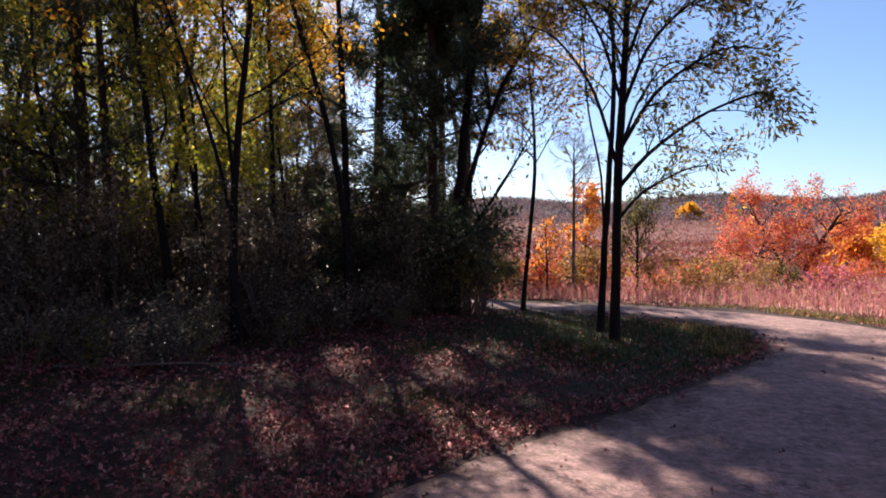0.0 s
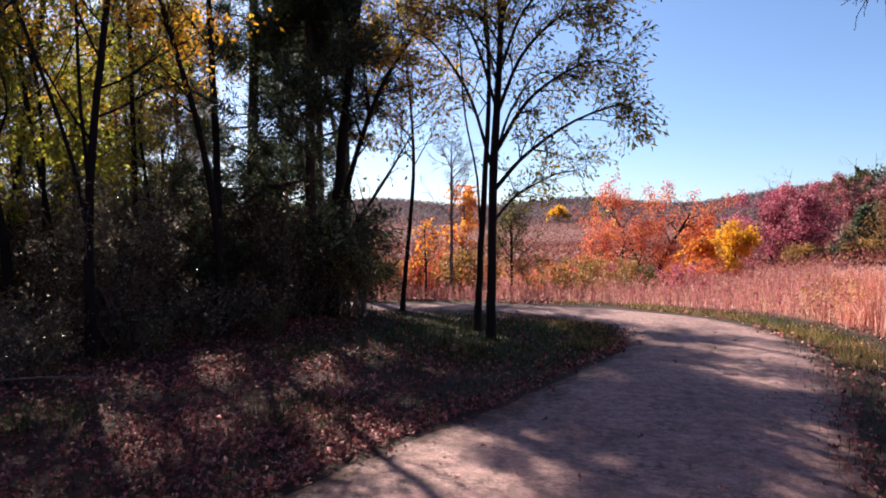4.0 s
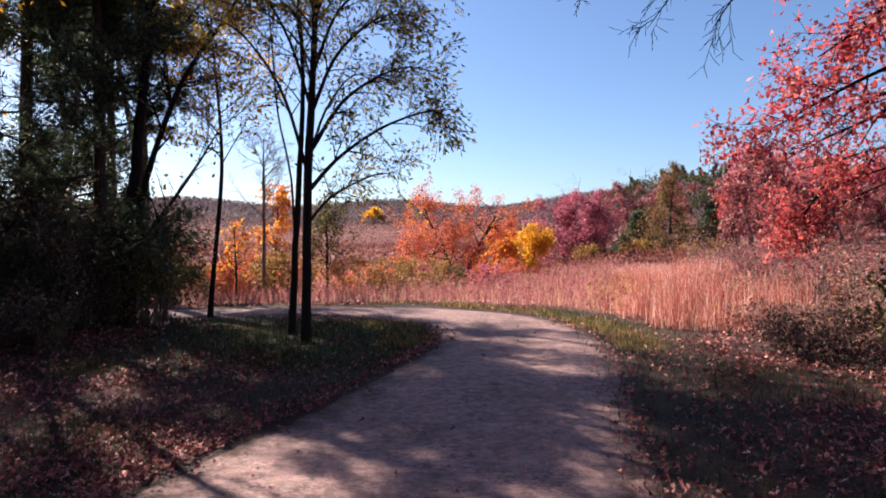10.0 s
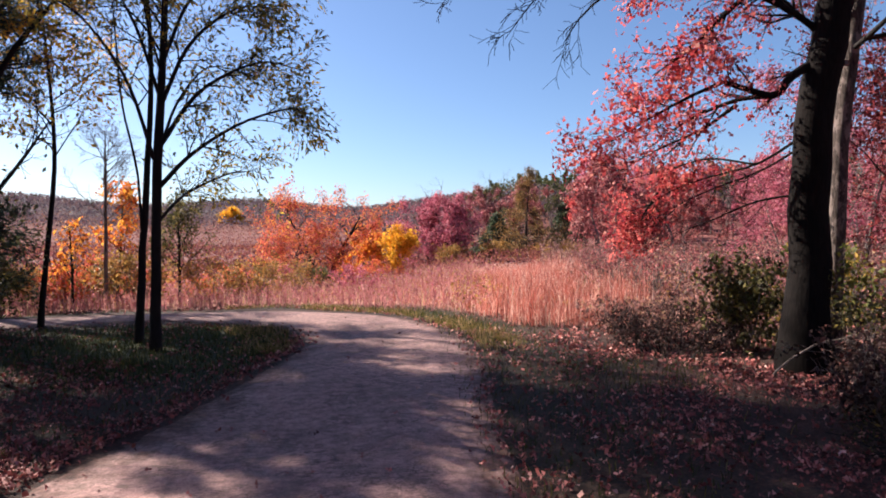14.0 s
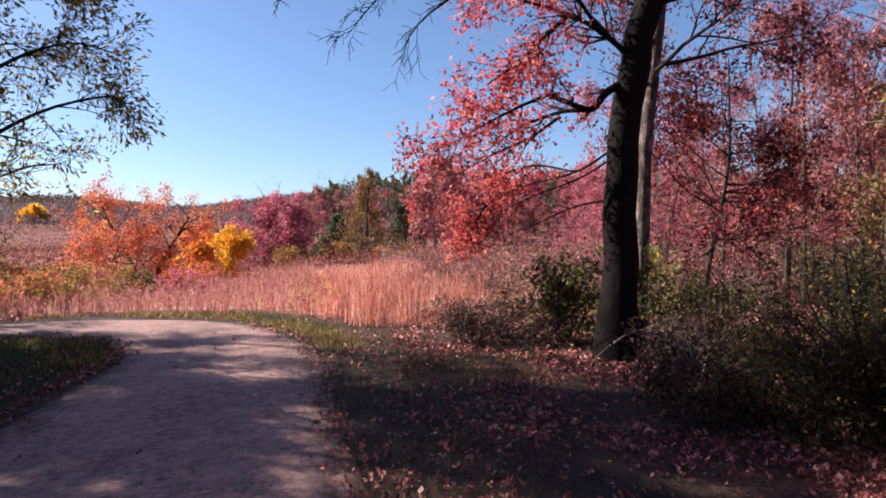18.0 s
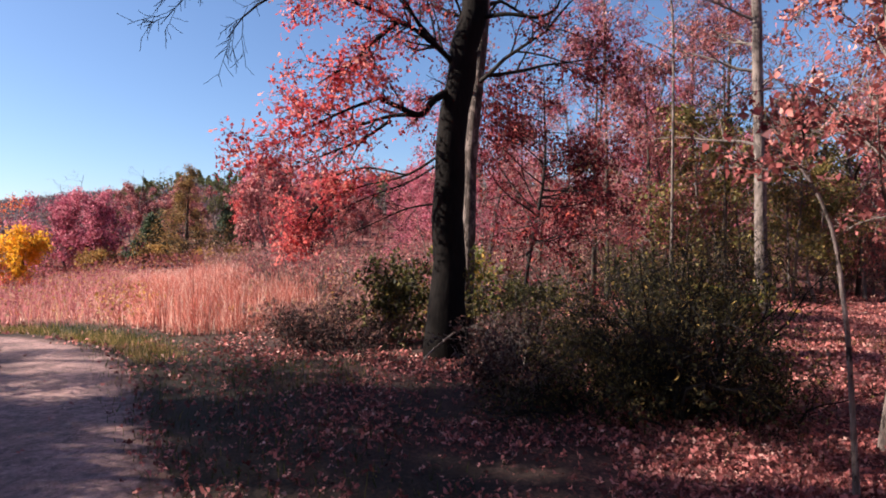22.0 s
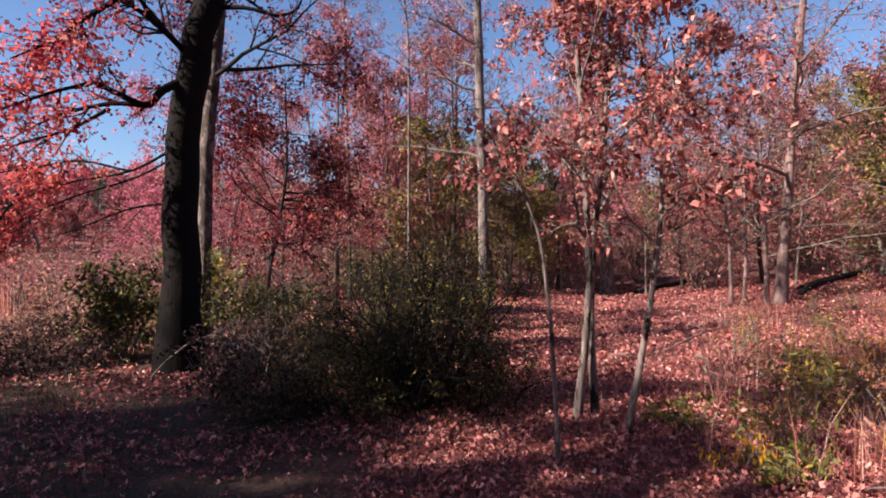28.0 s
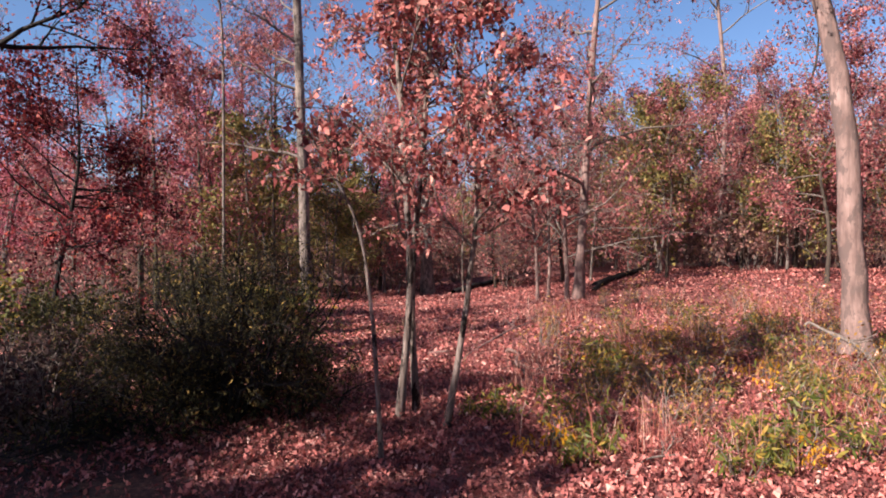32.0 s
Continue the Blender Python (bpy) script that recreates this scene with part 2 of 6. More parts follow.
def ground_material():
    m, nt, bsdf = material("leaf_strewn_ground", 0.95)
    v = place(nt)
    fine = noise_tex(nt, v, 26.0, 5.0, 0.7)
    wide = noise_tex(nt, v, 1.1, 4.0)
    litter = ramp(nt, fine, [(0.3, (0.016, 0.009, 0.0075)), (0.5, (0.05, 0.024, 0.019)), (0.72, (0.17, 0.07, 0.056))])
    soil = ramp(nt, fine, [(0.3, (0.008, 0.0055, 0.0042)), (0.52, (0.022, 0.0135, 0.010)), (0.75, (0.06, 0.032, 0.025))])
    # leafy blends in a lighter litter colour that paints sunlight on the clearing.
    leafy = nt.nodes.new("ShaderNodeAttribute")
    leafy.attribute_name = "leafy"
    sunlit_litter = ramp(nt, fine, [(0.3, (0.04, 0.017, 0.016)), (0.5, (0.16, 0.056, 0.052)), (0.72, (0.38, 0.155, 0.14))])
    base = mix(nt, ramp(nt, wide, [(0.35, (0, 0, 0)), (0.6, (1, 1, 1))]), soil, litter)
    base = mix(nt, leafy.outputs["Fac"], base, sunlit_litter)
    grass = ramp(nt, fine, [(0.3, (0.012, 0.018, 0.006)), (0.55, (0.035, 0.042, 0.013)), (0.75, (0.10, 0.08, 0.03))])
    field = ramp(nt, noise_tex(nt, v, 0.6, 5.0, 0.7), [(0.3, (0.30, 0.13, 0.10)), (0.55, (0.48, 0.22, 0.16)), (0.75, (0.42, 0.30, 0.14))])
    far = ramp(nt, noise_tex(nt, v, 0.05, 5.0, 0.7), [(0.3, (0.10, 0.04, 0.036)), (0.55, (0.17, 0.058, 0.048)), (0.75, (0.22, 0.09, 0.05))])
    ridge = ramp(nt, noise_tex(nt, v, 0.03, 6.0, 0.75), [(0.3, (0.036, 0.027, 0.032)), (0.55, (0.056, 0.04, 0.046)), (0.75, (0.085, 0.055, 0.05))])
    for name, other in (("turf", grass), ("field", field), ("far", far), ("ridge", ridge)):
        at = nt.nodes.new("ShaderNodeAttribute")
        at.attribute_name = name
        base = mix(nt, at.outputs["Fac"], base, other)
    nt.links.new(base, bsdf.inputs["Base Color"])
    bump(nt, bsdf, fine, 0.9, 0.03)
    return m


def road_material():
    m, nt, bsdf = material("worn_pale_asphalt", 0.85)
    v = place(nt)
    grit = noise_tex(nt, v, 90.0, 3.0, 0.7)
    wide = noise_tex(nt, v, 0.9, 5.0, 0.65)
    col = ramp(nt, grit, [(0.3, (0.28, 0.17, 0.158)), (0.7, (0.51, 0.33, 0.305))])
    col = mix(nt, 1.0, col, ramp(nt, wide, [(0.3, (0.66, 0.62, 0.62)), (0.7, (1.14, 1.08, 1.06))]), "MULTIPLY")
    mottle = noise_tex(nt, v, 14.0, 5.0, 0.75)
    col = mix(nt, 1.0, col, ramp(nt, mottle, [(0.35, (0.52, 0.50, 0.50)), (0.65, (1.20, 1.17, 1.16))]), "MULTIPLY")
    # short wandering cracks at three sizes, each only in places
    skew = place(nt, (0.8, 1.5, 1.0))
    for size, width, where, dark in ((2.4, 0.018, 1.1, 0.95), (6.0, 0.03, 2.3, 0.9), (15.0, 0.045, 4.0, 0.8)):
        line = ramp(nt, noise_tex(nt, skew, size, 5.0, 0.62), [(0.5 - width, (0, 0, 0)), (0.5, (1, 1, 1)), (0.5 + width, (0, 0, 0))])
        gate = ramp(nt, noise_tex(nt, v, where, 3.0), [(0.48, (0, 0, 0)), (0.58, (dark, dark, dark))])
        col = mix(nt, mix(nt, 1.0, line, gate, "MULTIPLY"), col, (0.06, 0.04, 0.035))
    stain = ramp(nt, noise_tex(nt, v, 5.0, 5.0, 0.75), [(0.5, (0, 0, 0)), (0.7, (0.65, 0.65, 0.65))])
    col = mix(nt, stain, col, (0.17, 0.115, 0.09))
    # soil and crumbled leaves creep in from the edges
    at = nt.nodes.new("ShaderNodeAttribute")
    at.attribute_name = "edge"
    creep = node(nt, "ShaderNodeMath")
    creep.operation = "ADD"
    nt.links.new(at.outputs["Fac"], creep.inputs[0])
    ragged = node(nt, "ShaderNodeMath")
    ragged.operation = "MULTIPLY_ADD"
    ragged.inputs[1].default_value, ragged.inputs[2].default_value = 1.1, -0.55
    nt.links.new(noise_tex(nt, v, 4.5, 6.0, 0.75), ragged.inputs[0])
    nt.links.new(ragged.outputs[0], creep.inputs[1])
    dirt = ramp(nt, mottle, [(0.3, (0.03, 0.018, 0.014)), (0.6, (0.13, 0.062, 0.048)), (0.8, (0.26, 0.11, 0.085))])
    col = mix(nt, ramp(nt, creep.outputs[0], [(0.72, (0, 0, 0)), (0.95, (1, 1, 1))]), col, dirt)
    nt.links.new(col, bsdf.inputs["Base Color"])
    relief = node(nt, "ShaderNodeMath")
    relief.operation = "MULTIPLY_ADD"
    relief.inputs[1].default_value = 0.25
    nt.links.new(grit, relief.inputs[0])
    nt.links.new(mottle, relief.inputs[2])
    bump(nt, bsdf, relief.outputs[0], 0.7, 0.025)
    return m


GROUND, ROAD = ground_material(), road_material()


# ---- mesh helpers ----
def mesh_of(name, verts, quads, mat):
    """A mesh from arrays of corners and four-sided (or three-sided) faces."""
    verts, quads = np.asarray(verts, float).reshape(-1, 3), np.asarray(quads, int)
    me = bpy.data.meshes.new(name)
    sides = quads.shape[1]
    me.vertices.add(len(verts))
    me.vertices.foreach_set("co", verts.ravel())
    me.loops.add(quads.size)
    me.loops.foreach_set("vertex_index", quads.ravel())
    me.polygons.add(len(quads))
    me.polygons.foreach_set("loop_start", np.arange(0, quads.size, sides))
    me.materials.append(mat)
    me.update(calc_edges=True)
    return me


def part(name, me, parent, label=""):
    ob = new(name, me)
    ob.parent = parent
    return tagged(ob, label)


def thing(name, base, label, category, group="", kind=""):
    ob = new(name)
    ob.location = base
    ob.empty_display_size = 0.2
    return tagged(ob, label, category, group, kind)


def smooth_mesh(me):
    me.polygons.foreach_set("use_smooth", np.ones(len(me.polygons), bool))
    return me


def norm(a):
    return a / np.maximum(np.linalg.norm(a, axis=-1, keepdims=True), 1e-9)


def tubes(branches, sides):
    """Tapered tubes along polylines; branches is a list of (points, radii)."""
    groups, V, Q, off = {}, [], [], 0
    for pts, rad in branches:
        groups.setdefault(len(pts), []).append((pts, rad))
    for n, items in groups.items():
        P = np.array([i[0] for i in items], float)
        R = np.array([i[1] for i in items], float)
        T = norm(np.gradient(P, axis=1))
        ref = np.array((0.31, 0.52, 0.11))
        A = norm(np.cross(T, ref))
        B = np.cross(T, A)
        ang = np.linspace(0, 2 * np.pi, sides, endpoint=False)
        ring = P[:, :, None] + R[:, :, None, None] * (np.cos(ang)[:, None] * A[:, :, None] + np.sin(ang)[:, None] * B[:, :, None])
        V.append(ring.reshape(-1, 3))
        idx = np.arange(len(items) * n * sides).reshape(len(items), n, sides) + off
        a, b = idx[:, :-1], idx[:, 1:]
        q = np.stack([a, np.roll(a, -1, 2), np.roll(b, -1, 2), b], -1)
        Q.append(q.reshape(-1, 4))
        off += ring.size // 3
    return np.concatenate(V), np.concatenate(Q)


def leaves(rng, at, size, slim=0.5, droop=0.3, curl=0.25, flat=False, along=None):
    """One folded, pointed leaf at each place."""
    n = len(at)
    u = rng.normal(size=(n, 3))
    if along is not None:
        u = u * 0.5 + along
    u[:, 2] -= droop * 2
    if flat:
        u[:, 2] *= 0.5
    u = norm(u)
    w = rng.normal(size=(n, 3))
    if flat:
        w[:, 2] *= 0.5
    v = norm(np.cross(u, w))
    if flat:
        v = norm(v * np.array((1, 1, 0.7)) * 0.8 + np.cross(u, (0, 0, 1)))
    m = np.cross(u, v)
    s = (size * rng.uniform(0.6, 1.35, n))[:, None]
    mid = at + u * s * 0.45 + m * s * curl * rng.uniform(-1, 1, (n, 1))
    V = np.stack([at, mid + v * s * slim * 0.5, at + u * s, mid - v * s * slim * 0.5], 1)
    return V.reshape(-1, 3), np.arange(4 * n).reshape(n, 4)


def lobed(rng, at, size, curl=0.65):
    """Fallen oak leaves: two lobes a side, crumpled, lying at all angles."""
    n = len(at)
    a = rng.uniform(0, 6.283, n)
    u = norm(np.stack([np.cos(a), np.sin(a), rng.normal(size=n) * 0.45], -1))
    v = norm(np.cross(u, np.stack([rng.normal(size=n) * 0.65, rng.normal(size=n) * 0.65, np.ones(n)], -1)))
    m = np.cross(u, v)
    s = (size * rng.uniform(0.4, 1.5, n))[:, None]

    def spot(f, side, lift):
        return at + u * s * f * rng.uniform(0.8, 1.15, (n, 1)) + v * s * side * rng.uniform(0.45, 1.4, (n, 1)) + m * s * curl * lift * rng.uniform(-0.3, 1.0, (n, 1)) * np.sign(m[:, 2:3] + 1e-6)
    V = np.stack([at, spot(0.3, 0.19, 0.7), spot(0.48, 0.03, 0.1), spot(0.3, -0.19, 0.7), spot(0.74, 0.25, 0.9), spot(1.05, 0.0, 0.8), spot(0.74, -0.25, 0.9)], 1)
    i = np.arange(n)[:, None] * 7
    return V.reshape(-1, 3), np.concatenate([i + np.array((0, 1, 2, 3)), i + np.array((2, 4, 5, 6))])


def hanging(rng, at, size, droop=0.5, curl=0.8, along=0.0, wide=1.0):
    """Oak leaves on the twig: two lobes a side, crumpled, hanging at all angles."""
    n = len(at)
    u = rng.normal(size=(n, 3)) + along
    u[:, 2] -= droop * 2
    u = norm(u)
    v = norm(np.cross(u, rng.normal(size=(n, 3))))
    m = np.cross(u, v)
    s = (size * rng.uniform(0.5, 1.4, n))[:, None]

    def spot(f, side, lift):
        return at + u * s * f * rng.uniform(0.8, 1.15, (n, 1)) + v * s * side * wide * rng.uniform(0.5, 1.3, (n, 1)) + m * s * curl * lift * rng.uniform(-0.7, 0.7, (n, 1))
    V = np.stack([at, spot(0.3, 0.2, 0.5), spot(0.48, 0.03, 0.1), spot(0.3, -0.2, 0.5), spot(0.72, 0.25, 0.8), spot(1.05, 0.0, 0.8), spot(0.72, -0.25, 0.8)], 1)
    i = np.arange(n)[:, None] * 7
    return V.reshape(-1, 3), np.concatenate([i + np.array((0, 1, 2, 3)), i + np.array((2, 4, 5, 6))])


def turned(rng, d, angle):
    """A direction at about that angle from d, to any side."""
    r = rng.normal(size=3)
    side = r - d * r.dot(d)
    side /= np.linalg.norm(side) + 1e-9
    return d * math.cos(angle) + side * math.sin(angle)


def grow(rng, p, d, length, r, level, spec, out):
    """A branch with its side branches, down to the last level."""
    n = (7, 6, 5, 4)[min(level, 3)]
    pts, rad = [p], [r]
    lift = spec["lift"][level]
    dirs = [d]
    for i in range(n - 1):
        d = d + rng.normal(size=3) * spec["wander"]
        d[2] += lift
        d /= np.linalg.norm(d)
        p = p + d * length / (n - 1)
        pts.append(p)
        dirs.append(d)
        rad.append(max(spec["tip"], r * (1 - 0.82 * (i + 1) / (n - 1))))
    out[level].append((np.array(pts), np.array(rad)))
    if level < spec["levels"]:
        for k in range(spec["kids"][level]):
            f = rng.uniform(0.22, 1.0)
            j = min(int(f * (n - 1)), n - 2)
            q = pts[j] + (pts[j + 1] - pts[j]) * (f * (n - 1) - j)
            grow(rng, q, turned(rng, dirs[j], radians(spec["fork"] * rng.uniform(0.6, 1.3))),
                 length * spec["ratio"] * rng.uniform(0.6, 1.2) * (1.15 - 0.5 * f), max(rad[j] * 0.6, spec["tip"]), level + 1, spec, out)


def spread(rng, twigs, per, jitter):
    """Places for leaves along the twigs, and the twigs' direction there."""
    if not twigs:
        return np.zeros((0, 3)), np.zeros((0, 3))
    A, D = [], []
    for pts, rad in twigs:
        k = per if isinstance(per, int) else int(per + rng.random())
        f = rng.uniform(0.15, 1.0, k) * (len(pts) - 1.001)
        j = f.astype(int)
        A.append(pts[j] + (pts[j + 1] - pts[j]) * (f - j)[:, None])
        D.append(norm(pts[j + 1] - pts[j]))
    A, D = np.concatenate(A), np.concatenate(D)
    return A + rng.normal(size=A.shape) * jitter, D


BASIC = dict(levels=2, kids=(6, 4, 3, 0), ratio=0.5, fork=45, lift=(0.06, 0.03, 0.0, 0.0), wander=0.12, tip=0.004,
             limbs=14, start=0.3, stop=0.98, length=2.5, lean=55, taper=0.6, leaf=0.1, per=6, jitter=0.08, slim=0.5, droop=0.2, curl=0.25, sides=8)


def curve_through(points, radii, n):
    """n even steps of a smooth line through the points."""
    P, R = np.array(points, float), np.array(radii, float)
    if len(P) == 2:
        P = np.array([P[0], P[0] * 0.67 + P[1] * 0.33, P[0] * 0.33 + P[1] * 0.67, P[1]])
        R = np.interp((0, 1, 2, 3), (0, 3), R)
    E = np.vstack([2 * P[0] - P[1], P, 2 * P[-1] - P[-2]])
    out, rr = [], []
    for t in np.linspace(0, len(P) - 1.0001, n):
        i, f = int(t), t - int(t)
        a, b, c, d = E[i], E[i + 1], E[i + 2], E[i + 3]
        out.append(0.5 * (2 * b + (c - a) * f + (2 * a - 5 * b + 4 * c - d) * f * f + (3 * b - a - 3 * c + d) * f ** 3))
        rr.append(R[i] + (R[i + 1] - R[i]) * f if i + 1 < len(R) else R[-1])
    return np.array(out), np.array(rr)


def flare(rad, amount=0.3):
    rad = rad.copy()
    rad[0] *= 1 + amount
    if len(rad) > 1:
        rad[1] *= 1 + amount * 0.25
    return rad


def tree(name, label, category, seed, trunks, bark, foliage, group="", own_limbs=(), twig=None, apart=True, **changes):
    """A tree: trunks is a list of (points, radii) in the world; limbs grow from them and carry leaves."""
    spec = {**BASIC, **changes}
    rng = np.random.default_rng(seed)
    base = np.array(trunks[0][0][0], float)
    top = thing(name, base, label, category, group)
    out = [[], [], [], []]
    for pts, rad in trunks:
        line, rr = curve_through(np.array(pts, float) - base, rad, 18)
        rr = rr * spec.get("girth", 0.76)
        wob = rng.normal(size=line.shape) * rr[:, None] * 0.10
        wob[0] = 0
        line = line + wob
        me = smooth_mesh(mesh_of("trunk", *tubes([(line - np.array((0, 0, 0.06)) * (np.arange(18) == 0)[:, None], flare(rr))], spec["sides"] + 4), bark))
        part("trunk", me, top)
        total = spec["limbs"]
        for k in range(total):
            f = spec["start"] + (spec["stop"] - spec["start"]) * (k + rng.random()) / total
            x = f * 16.99
            j = int(x)
            p = line[j] + (line[j + 1] - line[j]) * (x - j)
            axis = norm(line[j + 1] - line[j])
            g = (f - spec["start"]) / max(1e-6, spec["stop"] - spec["start"])
            L = spec["length"] * rng.uniform(0.65, 1.15) * (1 - spec["taper"] * g)
            r0 = min(rr[j] * 0.55, 0.012 + L * 0.011) * spec.get("thin", 1.0)
            grow(rng, p, turned(rng, axis, radians(spec["lean"] * rng.uniform(0.75, 1.2))), L, r0, 0, spec, out)
    bare = [[], [], [], []]
    for pts, rad, kids, klen, *leafless in own_limbs:
        line, rr = curve_through(np.array(pts, float) - base, rad, 14)
        part("limb", smooth_mesh(mesh_of("limb", *tubes([(line, rr)], spec["sides"]), bark)), top)
        for k in range(kids):
            f = rng.uniform(0.25, 1.0)
            j = min(int(f * 13), 12)
            d = turned(rng, norm(line[j + 1] - line[j]), radians(spec["fork"] * rng.uniform(0.5, 1.3)))
            grow(rng, line[j], d, klen * rng.uniform(0.5, 1.2), max(spec["tip"], rr[j] * 0.5), 1, spec, bare if leafless else out)
    wood_v, wood_q, off = [], [], 0
    if apart:
        for one in out[0]:
            part("limb", smooth_mesh(mesh_of("limb", *tubes([one], 6), twig or bark)), top)
    for level, sides in ((0, 4), (1, 4 if apart else 3), (2, 3), (3, 3)):
        lines = out[level] + bare[level]
        if lines and not (apart and level == 0) and not (level == spec["levels"] and spec.get("plain")):
            v, q = tubes(lines, sides)
            wood_v.append(v)
            wood_q.append(q + off)
            off += len(v)
    if wood_v:
        tagged(part("twigwork", mesh_of("twigwork", np.concatenate(wood_v), np.concatenate(wood_q), twig or bark), top), kind="stuff")
    last = spec["levels"]
    twigs = out[last] + (out[last - 1] if spec.get("inner") else [])
    at, along = spread(rng, twigs, spec["per"], spec["jitter"])
    if len(at) and foliage:
        bunch = spec.get("bunch", 1)
        if bunch > 1:
            at, along = np.repeat(at, bunch, 0), np.repeat(along, bunch, 0)
            at = at + rng.normal(size=at.shape) * 0.022
        if spec.get("lobes"):
            shape = hanging(rng, at, spec["leaf"], spec["droop"], spec["curl"], along * spec.get("follow", 0), spec["slim"] / 0.6)
        else:
            shape = leaves(rng, at, spec["leaf"], spec["slim"], spec["droop"], spec["curl"], along=along * spec.get("follow", 0))
        tagged(part("crown", mesh_of("crown", *shape, foliage), top), kind="stuff")
    return top


# ---- the ground ----
def step(a, b, x):
    t = np.clip((x - a) / (b - a), 0, 1)
    return t * t * (3 - 2 * t)


def ground_z(x, y):
    """Height of the land: level round the path, falling to a valley ahead on one side, rising to wooded hills."""
    x, y = np.asarray(x, float), np.asarray(y, float)
    r, a = np.hypot(x, y), np.degrees(np.arctan2(x, y))
    low = step(10, -8, a) * step(-100, -55, a)
    z = -low * 0.058 * np.clip(r - 15, 0, 60)
    ahead = step(-110, -60, a) * step(60, 20, a)
    z = z + ahead * (44 * step(330, 800, r) + 8 * step(800, 2000, r)) * (0.9 + 0.1 * np.sin(a * 0.35))
    z = z + step(-6, 14, a) * step(150, 60, a) * 8 * step(50, 160, r)
    z = z + step(66, 100, a) * step(150, 125, a) * (0.75 * step(7.5, 19, r) + 1.5 * step(20, 46, r))
    z = z + 0.02 * np.sin(x * 1.7 + 0.6) * np.cos(y * 1.3) * step(1.5, 6, r) + 0.05 * np.sin(x * 0.31) * np.cos(y * 0.37) * step(5, 15, r)
    return z


def gz(x, y):
    return float(ground_z(x, y))


ROAD_L = [(-5.6, -14.0), (-4.3, -7.0), (-3.3, -1.0), (-2.5, 3.8), (-2.15, 5.2), (-1.82, 7.0), (-1.62, 8.4), (-1.62, 9.6), (-1.92, 10.7), (-2.7, 11.6), (-4.4, 12.0), (-6.4, 11.5), (-9.0, 10.7), (-14.0, 8.6), (-24.0, 5.5)]
ROAD_R = [(-1.6, -14.0), (-0.6, -7.0), (0.55, -1.0), (0.80, 3.9), (0.82, 5.2), (0.98, 7.2), (1.02, 8.6), (0.92, 9.8), (0.62, 10.9), (-0.1, 12.4), (-2.2, 13.7), (-5.0, 13.6), (-8.4, 12.5), (-13.6, 10.4), (-23.4, 7.4)]
LEFT, _ = curve_through([(*p, 0) for p in ROAD_L], [0] * 15, 150)
RIGHT, _ = curve_through([(*p, 0) for p in ROAD_R], [0] * 15, 150)
MIDDLE = (LEFT + RIGHT) / 2


def off_road(x, y):
    """Metres from the road's edge, below zero on it."""
    x, y = np.asarray(x, float), np.asarray(y, float)
    best = np.full(x.shape, 1e9)
    for m, l in zip(MIDDLE, LEFT):
        best = np.minimum(best, np.hypot(x - m[0], y - m[1]) - math.hypot(m[0] - l[0], m[1] - l[1]))
    return best


def turf_share(x, y):
    """How grassy the land is: the green inside the bend, and a verge along the outside of the road."""
    x, y = np.asarray(x, float), np.asarray(y, float)
    d = off_road(x, y)
    inner = step(3.4, 0.6, np.hypot((x + 3.2) / 1.2, y - 9.6) - 0.6) * step(0, 0.2, d)
    near = 0.28 * step(1.5, 0.2, d) * step(0, 0.15, d) * (x < -1)
    verge = step(1.6, 0.4, d) * (y > 8) * step(-2.5, 1.0, x) * step(0.0, 0.3, d) * (np.hypot(x, y) > 11)
    verge2 = 0.22 * step(2.2, 0.6, d) * (x > 0.5) * (y > 3)
    return np.clip(np.maximum.reduce([inner, near, verge, verge2]), 0, 1)


def field_share(x, y):
    """Dry reddish meadow beyond the road."""
    x, y = np.asarray(x, float), np.asarray(y, float)
    r, a = np.hypot(x, y), np.degrees(np.arctan2(x, y))
    return step(-70, -50, a) * step(34, 22, a) * step(11, 14, r) * step(1.0, 2.2, off_road(x, y))


